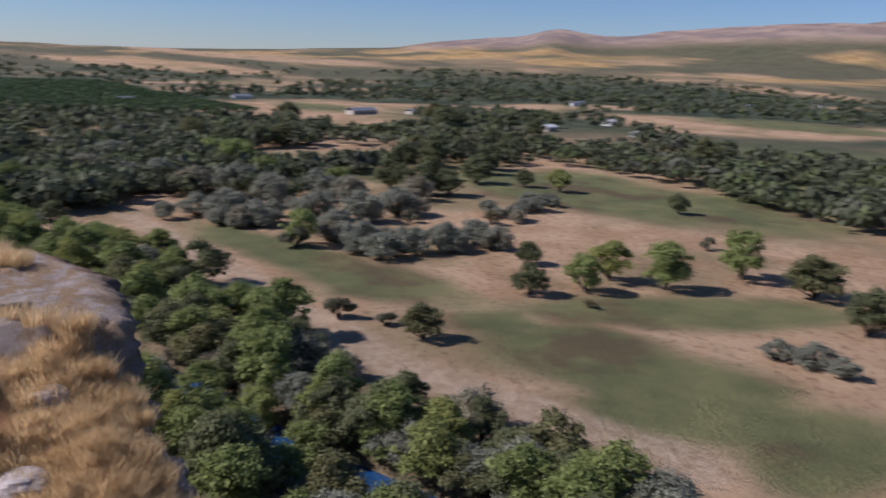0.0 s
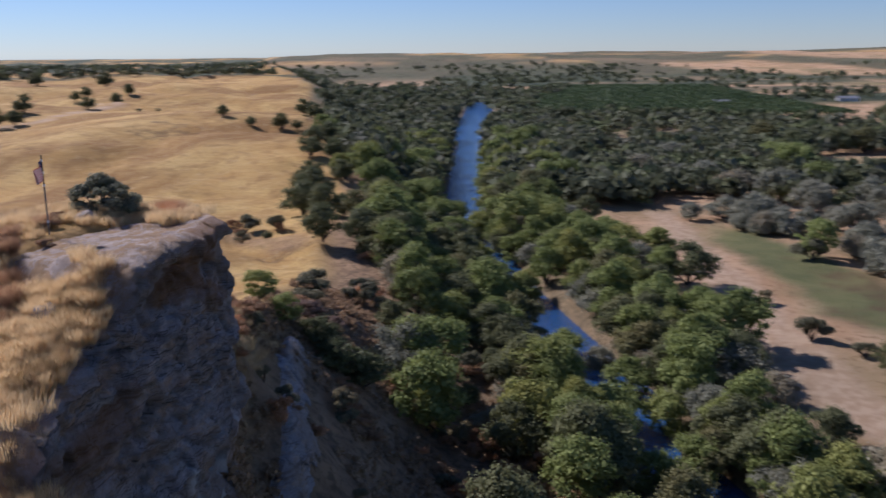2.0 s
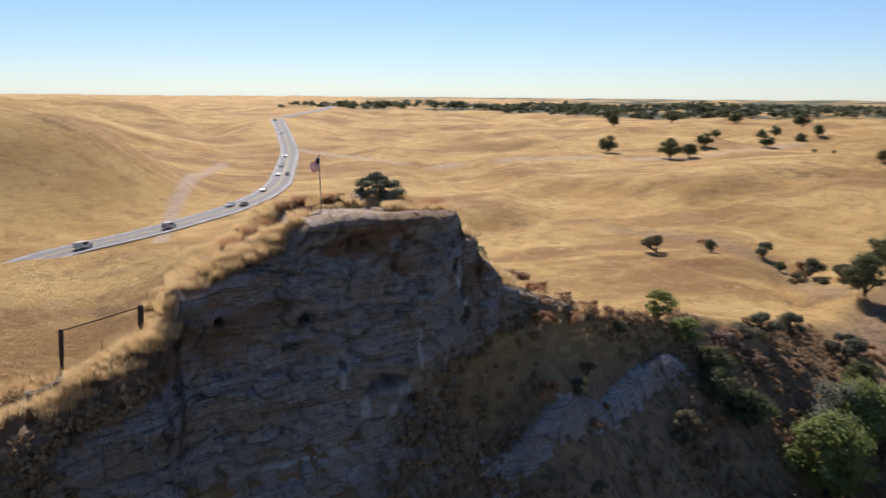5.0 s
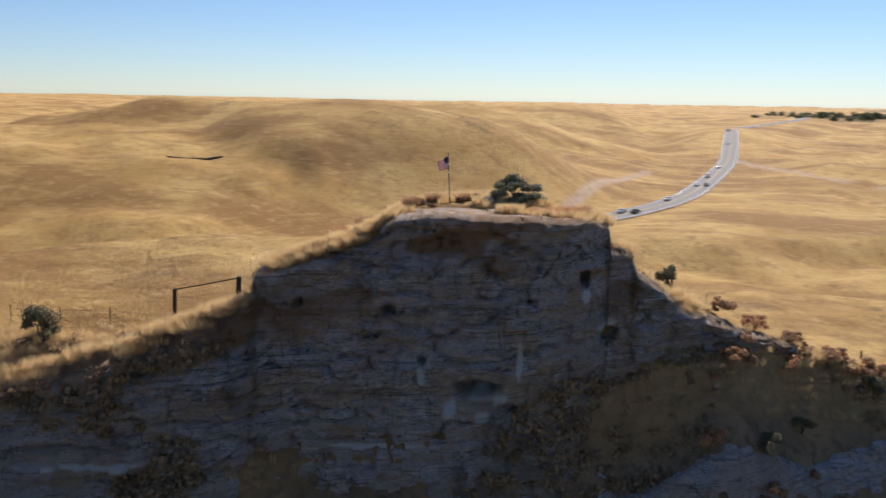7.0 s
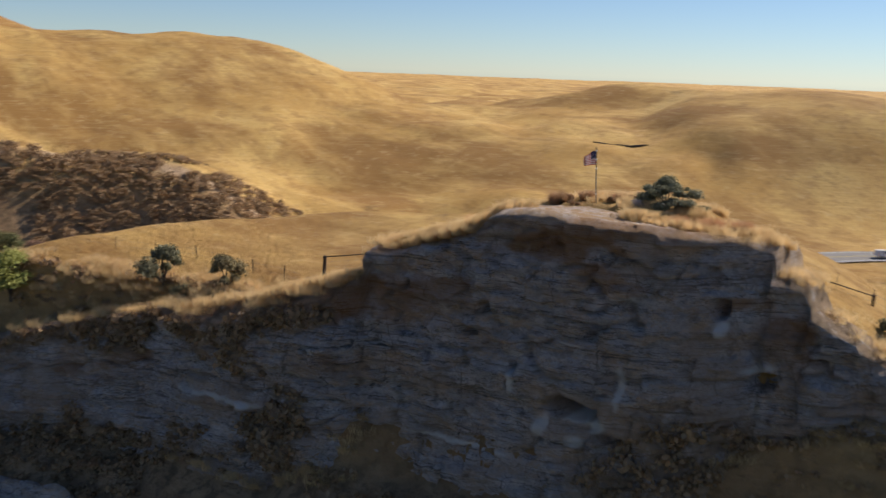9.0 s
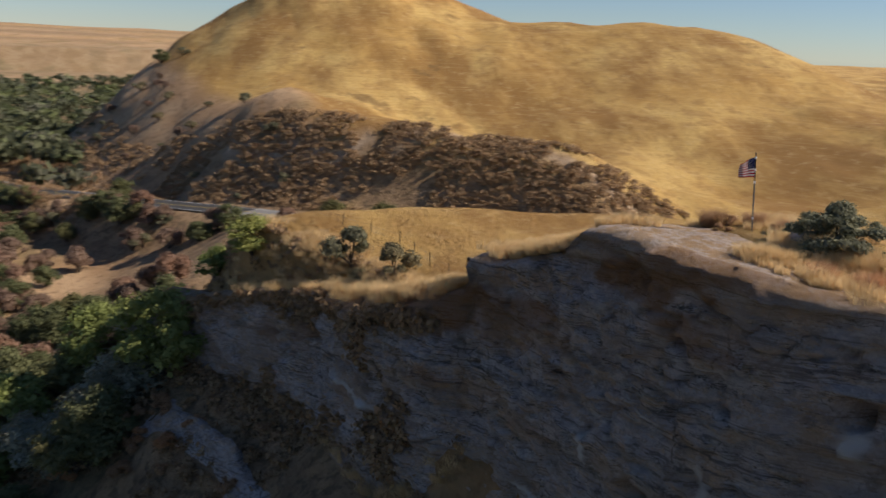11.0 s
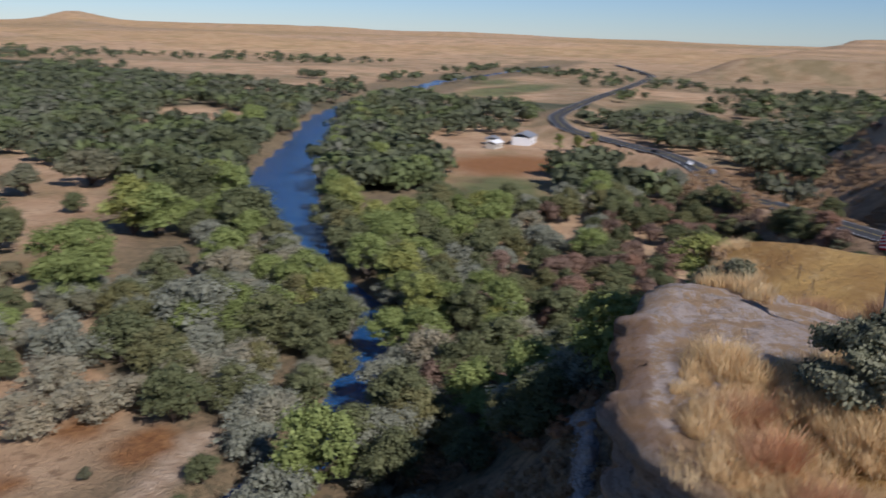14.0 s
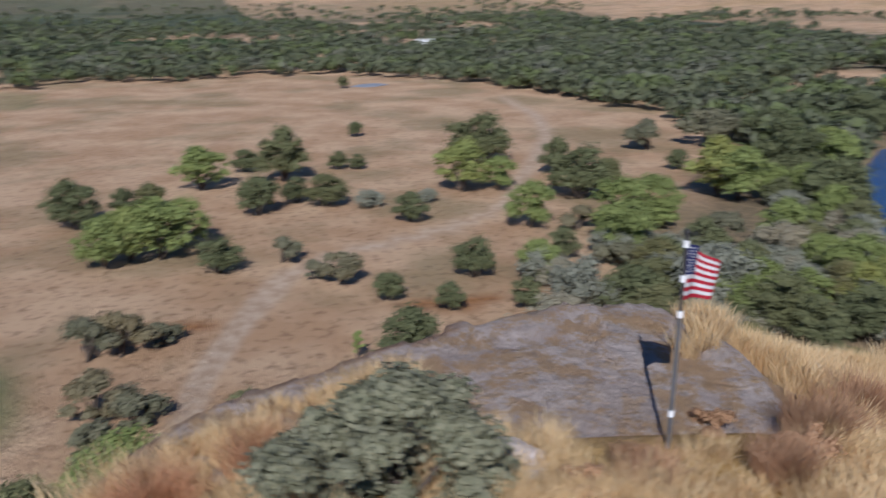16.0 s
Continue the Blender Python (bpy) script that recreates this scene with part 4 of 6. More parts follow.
KINDS = {
    "oak": [tree("oak_tree", OAK, 11 + k, 10, 7.6, 0.2, 4300, 0.145, "dark green oak with a dense rounded crown", "tree", 52) for k in range(3)],
    "alder": [tree("alder_tree", ALDER, 81 + k, 9.5, 8.0, 0.2, 4300, 0.14, "mid-green alder in the strip along the river", "tree", 52) for k in range(3)],
    "green": [tree("cottonwood_tree", GREEN, 21 + k, 9, 8.6, 0.3, 4300, 0.135, "bright green cottonwood with a full crown", "tree", 52) for k in range(3)],
    "willow": [tree("willow_thicket", WILLOW, 31 + k, 10, 5.6, 0.0, 4300, 0.125, "grey-green willow thicket on the flat", "shrub", 56, True, 0.25, 0.7) for k in range(3)],
    "buckeye": [tree("buckeye_shrub", BUCKEYE, 41 + k, 8, 5.0, 0.2, 2600, 0.16, "bare-looking reddish brown buckeye shrub", "shrub", 14) for k in range(2)],
    "sage": [tree("low_shrub", SAGE, 51 + k, 5, 2.6, 0.0, 2400, 0.10, "low grey-olive shrub on dry ground", "shrub", 12) for k in range(2)],
    "tall": [tree("poplar_tree", GREEN, 61, 5, 13, 1.5, 1700, 0.28, "tall narrow green poplar", "tree", 16)],
    "brush": [tree("dry_brush", BRUSH, 71 + k, 4, 1.8, -0.2, 1600, 0.085, "dry rust-brown brush on the slope", "shrub", 10, False) for k in range(2)],
}
USED = set()
PLACED = {k: 0 for k in KINDS}


def plant(kind, x, y, wide, rng, stretch=1.0, lift=0.0, label=""):
    k = int(rng.integers(len(KINDS[kind])))
    src = KINDS[kind][k]
    base = {"oak": 10, "alder": 9.5, "green": 9, "willow": 10, "buckeye": 8, "sage": 5, "tall": 5, "brush": 4, "rockbush": 4.2}[kind]
    s = wide / base
    z = height(x, y) + lift
    x, y = swing(x, y)
    m = pose(float(x), float(y), z, 0, 0, float(rng.random()) * 360)
    sc = Matrix.Diagonal((s, s, s * stretch * (0.85 + 0.3 * float(rng.random())), 1))
    if src.name in USED:
        ob = copy_thing(src, m)
    else:
        ob, _ = src, USED.add(src.name)
    ob.matrix_world = m @ sc
    PLACED[kind] += 1
    if label:
        ob["label"] = label
    return ob


rng = np.random.default_rng(7)
# single trees on the plain across the river: kind, x, y, width
SOUTH_EAST = [("green", 193, -58, 12.9), ("oak", 174, -22, 10.8), ("oak", 298, -279, 22.0), ("oak", 207, -190, 10.4), ("oak", 182, -251, 14.5), ("green", 136, -114, 13.8), ("green", 126, -122, 15.0), ("green", 129, -146, 15.6), ("sage", 158, -161, 7.1), ("oak", 109, -152, 17.1), ("oak", 82, -145, 12.5), ("willow", 79, -112, 7.4), ("willow", 72, -117, 9.6), ("willow", 65, -119, 6.7), ("sage", 117, -96, 4.6), ("oak", 130, -90, 11.2), ("oak", 156, -104, 9.1), ("sage", 206, -120, 9.0), ("oak", 108, -57, 9.8), ("sage", 124, -47, 8.1), ("sage", 117, -54, 5.9), ("sage", 148, -42, 5.7), ("green", 258, -175, 13.1), ("oak", 272, -168, 10.2), ("oak", 283, -116, 16.3), ("oak", 263, -120, 17.7), ("oak", 260, -130, 16.7), ("oak", 286, -154, 17.2), ("oak", 341, -158, 19.6), ("oak", 359, -181, 19.4), ("oak", 334, -142, 16.2), ("oak", 393, -215, 19.8), ("oak", 396, -229, 16.9), ("oak", 342, -114, 10.7), ("oak", 490, -232, 27.6), ("oak", 607, -274, 23.9), ("oak", 589, -153, 21.7), ("oak", 433, -111, 19.6), ("oak", 446, -129, 16.9), ("oak", 429, -98, 19.2), ("oak", 415, -78, 18.5), ("oak", 433, -65, 19.1), ("green", 329, -68, 20.0), ("green", 296, -72, 16.1), ("oak", 294, -82, 13.8), ("green", 367, -63, 19.2), ("green", 283, -96, 13.6), ("green", 129, -103, 11.4), ("oak", 455, -250, 18), ("oak", 470, -285, 17), ("oak", 530, -300, 18), ("oak", 545, -345, 16), ("oak", 560, -260, 18), ("oak", 520, -255, 17), ("oak", 375, -165, 17), ("oak", 310, -170, 16), ("oak", 325, -180, 17), ("oak", 350, -200, 17), ("oak", 300, -140, 15)]
WILLOWS = [("willow", 173, -105, 11.4), ("willow", 181, -102, 13.3), ("willow", 177, -92, 14.4), ("willow", 176, -83, 14.1), ("willow", 172, -73, 15.2), ("willow", 183, -71, 14.3), ("willow", 199, -69, 15.1), ("willow", 229, -73, 16.9), ("willow", 221, -84, 16.7), ("willow", 228, -98, 17.4), ("willow", 225, -53, 16.3), ("willow", 236, -47, 16.8), ("willow", 243, -40, 15.3), ("willow", 258, -65, 18.4), ("willow", 278, -58, 19.5), ("willow", 288, -44, 19.9), ("willow", 304, -34, 20.7), ("willow", 314, -23, 18.8), ("willow", 323, -12, 21.7), ("willow", 341, -4, 17.6), ("willow", 364, -22, 21.5), ("willow", 272, -85, 17.4), ("willow", 258, -92, 16.8), ("willow", 252, -115, 14.9), ("willow", 215, -127, 7.8), ("willow", 222, -140, 10.2), ("willow", 230, -155, 8.6)]
PLAIN_SOUTH = [("oak", 27, -190, 14.6), ("oak", 18, -197, 9), ("oak", 13, -201, 9.2), ("green", 20, -157, 13.6), ("green", 16, -159, 14.9), ("green", 11, -158, 16.1), ("green", 7, -166, 13), ("green", 2, -217, 18.1), ("oak", -8, -237, 10.7), ("oak", -14, -221, 18.4), ("oak", -7, -187, 13), ("oak", -18, -191, 13.3), ("oak", -14, -196, 9), ("oak", 2, -145, 10.4), ("oak", -26, -234, 8), ("oak", -30, -233, 6.7), ("sage", -7, -148, 9.4), ("willow", -25, -187, 8.7), ("willow", -35, -189, 7.4), ("oak", -29, -172, 10.9), ("oak", -57, -232, 23.4), ("green", -44, -199, 17.2)]
PLAIN_WEST = [("green", -53, -198, 12.5), ("oak", -70, -185, 19.8), ("oak", -74, -212, 13.6), ("oak", -82, -196, 9.7), ("oak", -111, -214, 9.1), ("sage", -117, -246, 18.3), ("oak", -38, -291, 7.4), ("oak", -56, -443, 8.1), ("green", -50, -161, 13.2), ("green", -41, -128, 9.9), ("oak", -30, -132, 9.9), ("oak", -17, -123, 7.4), ("oak", -23, -117, 6.5), ("sage", -13, -134, 10.9), ("sage", -10, -137, 6.6), ("green", -61, -138, 13.3), ("green", -78, -155, 9.5), ("green", -107, -174, 18.9), ("sage", -60, -158, 10.6), ("oak", -15, -99, 10), ("tall", -10, -100, 2.1), ("willow", -43, -113, 14.2)]
PLAIN_MIDDLE = [("oak", -50, -109, 13.1), ("oak", -62, -125, 11.3), ("willow", -36, -105, 11.4), ("sage", 20, -112, 11.3), ("sage", 16, -112, 12.2), ("sage", 11, -114, 7.6), ("sage", 18, -93, 12.2), ("sage", 14, -89, 9.4), ("sage", 19, -81, 8.9), ("willow", -27, -97, 10.8), ("willow", -34, -95, 11.7), ("willow", -41, -95, 9.3), ("oak", -41, -86, 10.5), ("oak", -49, -83, 9.3), ("oak", -12, -93, 7.5), ("sage", -9, -82, 3.8), ("oak", -10, -75, 5.8), ("oak", -14, -71, 7.9), ("oak", -33, -71, 5.4), ("oak", -27, -68, 4.9), ("oak", -33, -65, 5), ("sage", -25, -81, 2.7)]
PLAIN_RIVER = [("oak", -69, -97, 14.6), ("oak", -81, -93, 12.9), ("green", -65, -147, 16.9), ("green", -104, -179, 19.4), ("green", -78, -160, 13.5), ("oak", -120, -156, 20.3), ("willow", -89, -128, 14.1), ("willow", -65, -109, 19.5), ("willow", -43, -114, 10.4), ("oak", -57, -115, 12), ("sage", -82, -138, 14.4), ("oak", -132, -193, 21.8), ("sage", -139, -248, 23.6), ("willow", -102, -127, 10.7), ("green", -146, -196, 16.9), ("oak", -156, -239, 19.5), ("oak", -194, -247, 21.3), ("sage", -58, -131, 11.8), ("willow", -43, -124, 9.9)]
for kind, x, y, wide in SOUTH_EAST + WILLOWS + PLAIN_SOUTH + PLAIN_WEST + PLAIN_MIDDLE + PLAIN_RIVER:
    plant(kind, x, y, wide, rng, 0.85 if kind == "green" else 1.0)
for x, y, wide in ((-337, -177, 5.5), (-344, -171, 5), (-350, -166, 5.5), (-341, -168, 4.5)):
    plant("tall", x, y, wide, rng, 0.62)
# trees inland on the dry fields
INLAND = [("oak", 292, 328, 12.5), ("oak", 307, 293, 16), ("oak", 318, 290, 11), ("oak", 405, 314, 11), ("sage", 402, 276, 4), ("sage", 408, 268, 4), ("oak", 318, 174, 6.5), ("oak", 311, 156, 5.5), ("oak", 317, 144, 10), ("oak", 324, 140, 6), ("oak", 388, 165, 12), ("oak", 372, 152, 10),
          ("sage", 123, 97, 7.6), ("sage", 153, 90, 7), ("sage", 150, 74, 8), ("sage", 141, 70, 5), ("oak", 572, 681, 14), ("oak", 361, 322, 12), ("oak", 420, 372, 8), ("oak", 440, 350, 9), ("oak", 455, 330, 10), ("oak", 470, 365, 9), ("oak", 490, 345, 10),
          ("sage", -118, 82, 3), ("oak", 173, 69, 14), ("oak", 192, 74, 15), ("oak", 166, 60, 10), ("oak", 205, 82, 11), ("oak", 260, 104, 11), ("oak", 240, 96, 10), ("oak", 222, 88, 9), ("sage", 152, 66, 6), ("sage", 88, 28, 6.5),
          ("oak", 470, 470, 13), ("oak", 500, 430, 14), ("oak", 540, 400, 15), ("oak", 450, 520, 12), ("oak", -338, -22, 8), ("sage", -330, -14, 6), ("sage", -318, -30, 6)]
for kind, x, y, wide in INLAND:
    plant(kind, x, y, wide, rng)


def scatter(kinds, count, place, lo, hi, seed, keep=None, stretch=1.0):
    r2 = np.random.default_rng(seed)
    done = tries = 0
    while done < count and tries < count * 40:
        tries += 1
        x, y = place(r2)
        if keep is not None and not keep(x, y):
            continue
        plant(kinds[int(r2.integers(len(kinds)))], x, y, lo + (hi - lo) * r2.random(), r2, stretch)
        done += 1


def beside_river(x0, x1, near, far_south, far_north):
    xs, ys = [p[0] for p in RIVER], [p[1] for p in RIVER]

    def place(r):
        x = x0 + (x1 - x0) * r.random()
        y = float(np.interp(x, xs, ys))
        off = (near + (far_south - near) * r.random()) if r.random() < far_south / (far_south + far_north) else -(near + (far_north - near) * r.random())
        return x + 3 * r.normal(), y - off
    return place


def dry(x, y):
    d, w = along(np.array(x), np.array(y), RIVER)
    q, _ = along(np.array(x), np.array(y), ROAD)
    return float(d) > float(w) + 1.2 and float(q) > 9 + (16 if -430 < x < -262 else 0) and not (abs(x + 228) < 36 and abs(y + 146) < 18)


scatter(["alder", "alder", "green", "green", "willow"], 175, beside_river(-10, 150, 3, 23, 34), 7.5, 12.5, 101, dry)
scatter(["alder", "green", "green", "green"], 125, beside_river(150, 440, 4, 40, 34), 9, 15.5, 102, dry)
scatter(["willow", "willow", "alder", "green"], 150, beside_river(-125, 10, 4, 44, 42), 7, 12, 103, lambda x, y: dry(x, y) and (x < -45 or (x < -16 and height(x, y) < -42 and y > -74)))
scatter(["alder", "green", "willow"], 80, beside_river(-420, -110, 12, 50, 70), 9, 15, 104, dry)
def band(r):
    _, x, y, _ = WILLOWS[int(r.integers(len(WILLOWS)))]
    return x + 6 * r.normal(), y + 6 * r.normal()


scatter(["willow", "willow", "willow", "sage"], 60, band, 7, 12, 105, dry)
scatter(["willow", "willow", "willow", "alder"], 44, lambda r: (-78 + 20 * r.normal(), -120 + 13 * r.normal()), 7, 11, 106, dry)
scatter(["alder", "willow", "alder", "green"], 80, lambda r: (-115 - 150 * r.random(), -118 + 22 * r.normal()), 9, 13, 116, lambda x, y: dry(x, y) and not (abs(x + 228) < 38 and abs(y + 146) < 22))
scatter(["buckeye", "oak"], 105, lambda r: (-100 - 140 * r.random(), -68 + 16 * r.normal()), 6, 10, 108, lambda x, y: dry(x, y) and height(x, y) < -22)


def slope_place(x0, x1, a, b):
    xs, ys = [p[0] for p in CREST], [p[1] for p in CREST]

    def place(r):
        x = x0 + (x1 - x0) * r.random()
        return x, float(np.interp(x, xs, ys)) - (a + (b - a) * r.random())
    return place


scatter(["oak", "sage", "brush", "brush", "sage"], 44, slope_place(62, 140, 6, 36), 4, 8, 110, dry)
scatter(["green", "willow", "alder"], 60, beside_river(28, 104, 4, 13, 9), 7, 10.5, 118, dry)
scatter(["green", "alder", "willow"], 95, beside_river(96, 300, 9, 30, 22), 9, 14, 120, dry)
scatter(["sage", "brush", "oak"], 7, lambda r: (150 + 6 * r.normal(), 82 + 12 * r.normal()), 3, 5, 119)
scatter(["oak", "green", "oak"], 40, slope_place(120, 420, -2, 40), 8, 13, 111, dry)
scatter(["brush", "brush", "brush", "sage"], 45, slope_place(16, 66, -1, 26), 2.2, 4.5, 112, dry)
scatter(["brush"], 60, slope_place(-70, 14, 6, 30), 2.0, 4.0, 113, dry)
scatter(["sage", "sage", "buckeye"], 26, slope_place(-330, -150, 6, 44), 3, 6, 114, dry)
scatter(["buckeye", "oak", "buckeye"], 44, slope_place(-125, -62, 6, 44), 5, 9, 117, dry)
# trees below the highway at the foot of the dark bank
def below_road(r):
    x = -245 + 140 * r.random()
    return x, float(np.interp(x, [p[0] for p in ROAD], [p[1] for p in ROAD])) - 12 - 12 * r.random()


scatter(["buckeye", "oak", "sage", "buckeye"], 42, below_road, 5.5, 8.5, 122, dry)
# trees that lean over the narrow reach of the river
scatter(["green", "alder", "green"], 16, beside_river(135, 232, 2, 8, 9), 9, 12, 121)
for kind, x, y, wide in (("willow", -66, -98, 9), ("green", -78, -104, 9), ("alder", -58, -88, 8), ("green", -90, -112, 9), ("alder", -72, -84, 8)):
    plant(kind, x, y, wide, rng)
scatter(["alder", "green", "willow"], 16, beside_river(60, 114, 3, 3.5, 9), 7.5, 10.5, 123)
# shrubs along the rim of the bluff
RIM = [("green", -50, -20.6, 6.8), ("sage", -35.7, -13.6, 5.4), ("sage", -29.6, -11.4, 4.4), ("sage", -33, -13.2, 3.4), ("green", -63, -23, 6.5), ("sage", 19.5, 10.5, 3.2), ("sage", 23, 9.0, 3.0), ("green", 51, 18.5, 5), ("green", 54, 17, 5.4), ("oak", 56, 14, 6), ("oak", 54, 11, 7), ("oak", 57, 9, 8), ("sage", 70, 22, 6.3), ("buckeye", 63, 18.5, 6), ("buckeye", 68, 17, 5.5),
       ("brush", 24, 11.5, 4), ("brush", 28, 12.8, 4.4), ("brush", 32, 13.6, 4), ("brush", 36.5, 14.6, 4.6), ("brush", 40.5, 15.2, 4), ("brush", 44, 15.8, 4.2), ("brush", 26, 9.8, 3.6), ("brush", 31, 11.0, 3.8), ("brush", 66, 21, 5), ("brush", 69, 19, 4.6), ("sage", 77, 24.6, 6.5)]
for kind, x, y, wide in RIM:
    plant(kind, x, y, wide, rng, 1.35 if kind == "sage" and x < 30 else 0.8)
KINDS["rockbush"] = [tree("rock_shrub", ROCKLEAF, 91, 4.2, 2.7, -0.7, 15000, 0.06, "rounded grey-green shrub on the rock beside the flagpole", "shrub", 60, True, 0.0, 0.55)]
PLACED["rockbush"] = 0
plant("sage", 7.4, 2.2, 1.3, rng, 1.0, 0.0, "small grey shrub beside the green one on the rock")
for x, y, wide in ((-1.3, -1.0, 1.5), (0.9, 0.8, 1.2), (-2.6, 0.3, 1.4), (2.2, 1.6, 1.3)):
    plant("brush", x, y, wide, rng, 0.9, 0.0, "small rust-red dry brush beside the flagpole")
plant("rockbush", 5.2, 1.1, 4.6, rng, 0.74, 0.0, "rounded grey-green shrub on the rock beside the flagpole")


def r_box(x, y):
    """Inside of the large orchard on the plain."""
    u, v = (x - 690) * 0.985 + (y + 150) * 0.174, -(x - 690) * 0.174 + (y + 150) * 0.985
    return (u > 0) & (u < 560) & (v > 0) & (v < 250 - 0.12 * u)


def far_woods():
    """Distant groves on the plain, too many to count."""
    r2 = np.random.default_rng(5)
    n = 90000
    ang, dist = r2.random(n) * 6.2832, 260 * np.exp(r2.random(n) * 2.0)
    x, y = np.cos(ang) * dist, np.sin(ang) * dist
    edge = np.interp(x, [p[0] for p in CREST], [p[1] for p in CREST])
    dr, wr = along(x, y, RIVER)
    dq, _ = along(x, y, ROAD)
    f = fbm(x, y, 260, 4, 61) + 0.10
    ok = (y < edge - 6) & (dr > wr + 4) & (dq > 14 + 16 * ((x < -262) & (x > -430))) & ((f > 0.04) | (dr < 55)) & (r2.random(n) < np.where(dr < 60, 0.9, 0.42))
    ok &= ~((x > 40) & (x < 330) & (y > -230) & (y < -0.1 * x))
    ok &= ~((x > -150) & (x < 160) & (y < -180) & (y > np.interp(x, (-146, -110, -57, 60, 160), (-330, -440, -513, -500, -480))))
    up = (y > edge + 30) & (dist > 980) & (r2.random(n) < 0.75 * upland_wood(x, y))
    woods = in_blob(x, y, -300, -560, 210, 150, 0, 0.2, 3) + in_blob(x, y, -330, -800, 260, 150, 0, 0.2, 4) + in_blob(x, y, 420, -60, 150, 70, 0, 0.2, 5)
    ok |= (woods > 0.5) & (r2.random(n) < 0.5) & (dr > wr + 4) & (dq > 14)
    belt = in_blob(x, y, 1100, -560, 150, 320, -75, 0.2, 21) + in_blob(x, y, 820, -640, 60, 150, -80, 0.2, 22) + in_blob(x, y, 520, -60, 60, 110, -93, 0.2, 23) + in_blob(x, y, 1400, -1000, 200, 560, -71, 0.2, 24) + in_blob(x, y, 640, -330, 50, 70, -90, 0.2, 25)
    ok |= (dist > 800) & (y > 0.05 * x) & (y < edge) & (fbm(x, y, 240, 4, 77) > -0.05) & (r2.random(n) < 0.5)
    ok |= (belt > 0.5) & (r2.random(n) < 0.6) & (dr > wr + 4)
    south = (x > -700) & (x < 260) & (y > -1500) & (y < np.interp(x, (-700, -330, -146, -110, -57, 60, 260), (-640, -430, -350, -450, -515, -503, -490)))
    ok |= south & (fbm(x, y, 150, 3, 63) > -0.13) & (dr > wr + 4)
    bare = in_blob(x, y, -320, -192, 75, 34, 10, 0.2, 6) + in_blob(x, y, -228, -146, 42, 22, 20, 0.2, 7) + in_blob(x, y, -640, -235, 130, 34, 15, 0.2, 8) + in_blob(x, y, -310, -394, 45, 18, 0, 0.2, 9)
    bare = bare + sum(in_blob(x, y, *c, 0.2, 40 + k) for k, c in enumerate(CLEARINGS))
    bare = bare + (r_box(x, y) > 0) + ((x < -200) & (x > -430) & (land(x, y) > -36))
    bare = bare + in_blob(x, y, 600, -215, 110, 40, -20, 0.2, 10) + in_blob(x, y, 480, -320, 110, 45, -30, 0.2, 11) + in_blob(x, y, 450, -480, 200, 90, -30, 0.2, 12)
    ok &= (bare < 0.5) & ((x > -520) | (f > 0.16) | (dr < 60)) & (x > -1150)
    sel = np.where(ok | up)[0][:14500]
    x, y, dist = x[sel], y[sel], dist[sel]
    z = land(x, y)
    x, y = swing(x, y)
    out = []
    for k in range(len(sel)):
        w = 4.0 + 4.5 * r2.random()
        m = int(np.clip(26000 / dist[k], 26, 55))
        c = [(r2.normal() * w * 0.28, r2.normal() * w * 0.28, w * (0.45 + 0.5 * r2.random())) for _ in range(5)]
        q = leaves(r2, c, [w * 0.5] * 5, m, w * 0.20 * math.sqrt(60 / m), 0.5)
        out.append(q + np.array([x[k], y[k], z[k]]))
    me = quads_mesh("far_woods", np.concatenate(out), FARLEAF)
    tagged(new("far_woods", me), "distant dark green woods on the river plain", "woods", kind="stuff")


def far_leaf_material():
    m = leaf_material("far_leaves", (0.075, 0.085, 0.05), (0.14, 0.15, 0.08))
    b = m.node_tree.nodes["Principled BSDF"]
    c = b.inputs["Base Color"].links[0].from_socket
    c = mix(m, times(m, spot(m, 0.035, 3, lo=0.52, hi=0.6), 0.8), c, (0.15, 0.18, 0.065))
    c = mix(m, times(m, spot(m, 0.028, 3, lo=0.54, hi=0.62, shift=(40, 7, 0)), 0.8), c, (0.17, 0.165, 0.12))
    return finish(m, c)


FARLEAF = far_leaf_material()
ORCHARDLEAF = leaf_material("orchard_leaves", (0.045, 0.075, 0.032), (0.08, 0.115, 0.05))
far_woods()


def orchard():
    """Orchard rows on the plain far off."""
    r2 = np.random.default_rng(15)
    out = []
    for gx, gy, nx, ny, turn in ((690, -150, 66, 41, 10), (-30, -900, 60, 18, 8), (170, -1000, 40, 14, 8)):
        c, s = math.cos(radians(turn)), math.sin(radians(turn))
        for i in range(nx):
            for j in range(ny):
                u, v = i * 8.5, j * 6.0
                x, y = gx + u * c - v * s, gy + u * s + v * c
                q = leaves(r2, [(0, 0, 2.6)], [2.9], 16, 1.3, 0.4)
                out.append(q + np.array([*swing(x, y), height(x, y)]))
    me = quads_mesh("orchard_rows", np.concatenate(out), ORCHARDLEAF)
    tagged(new("orchard_rows", me), "dark green orchard in straight rows on the plain", "orchard", kind="stuff")


orchard()


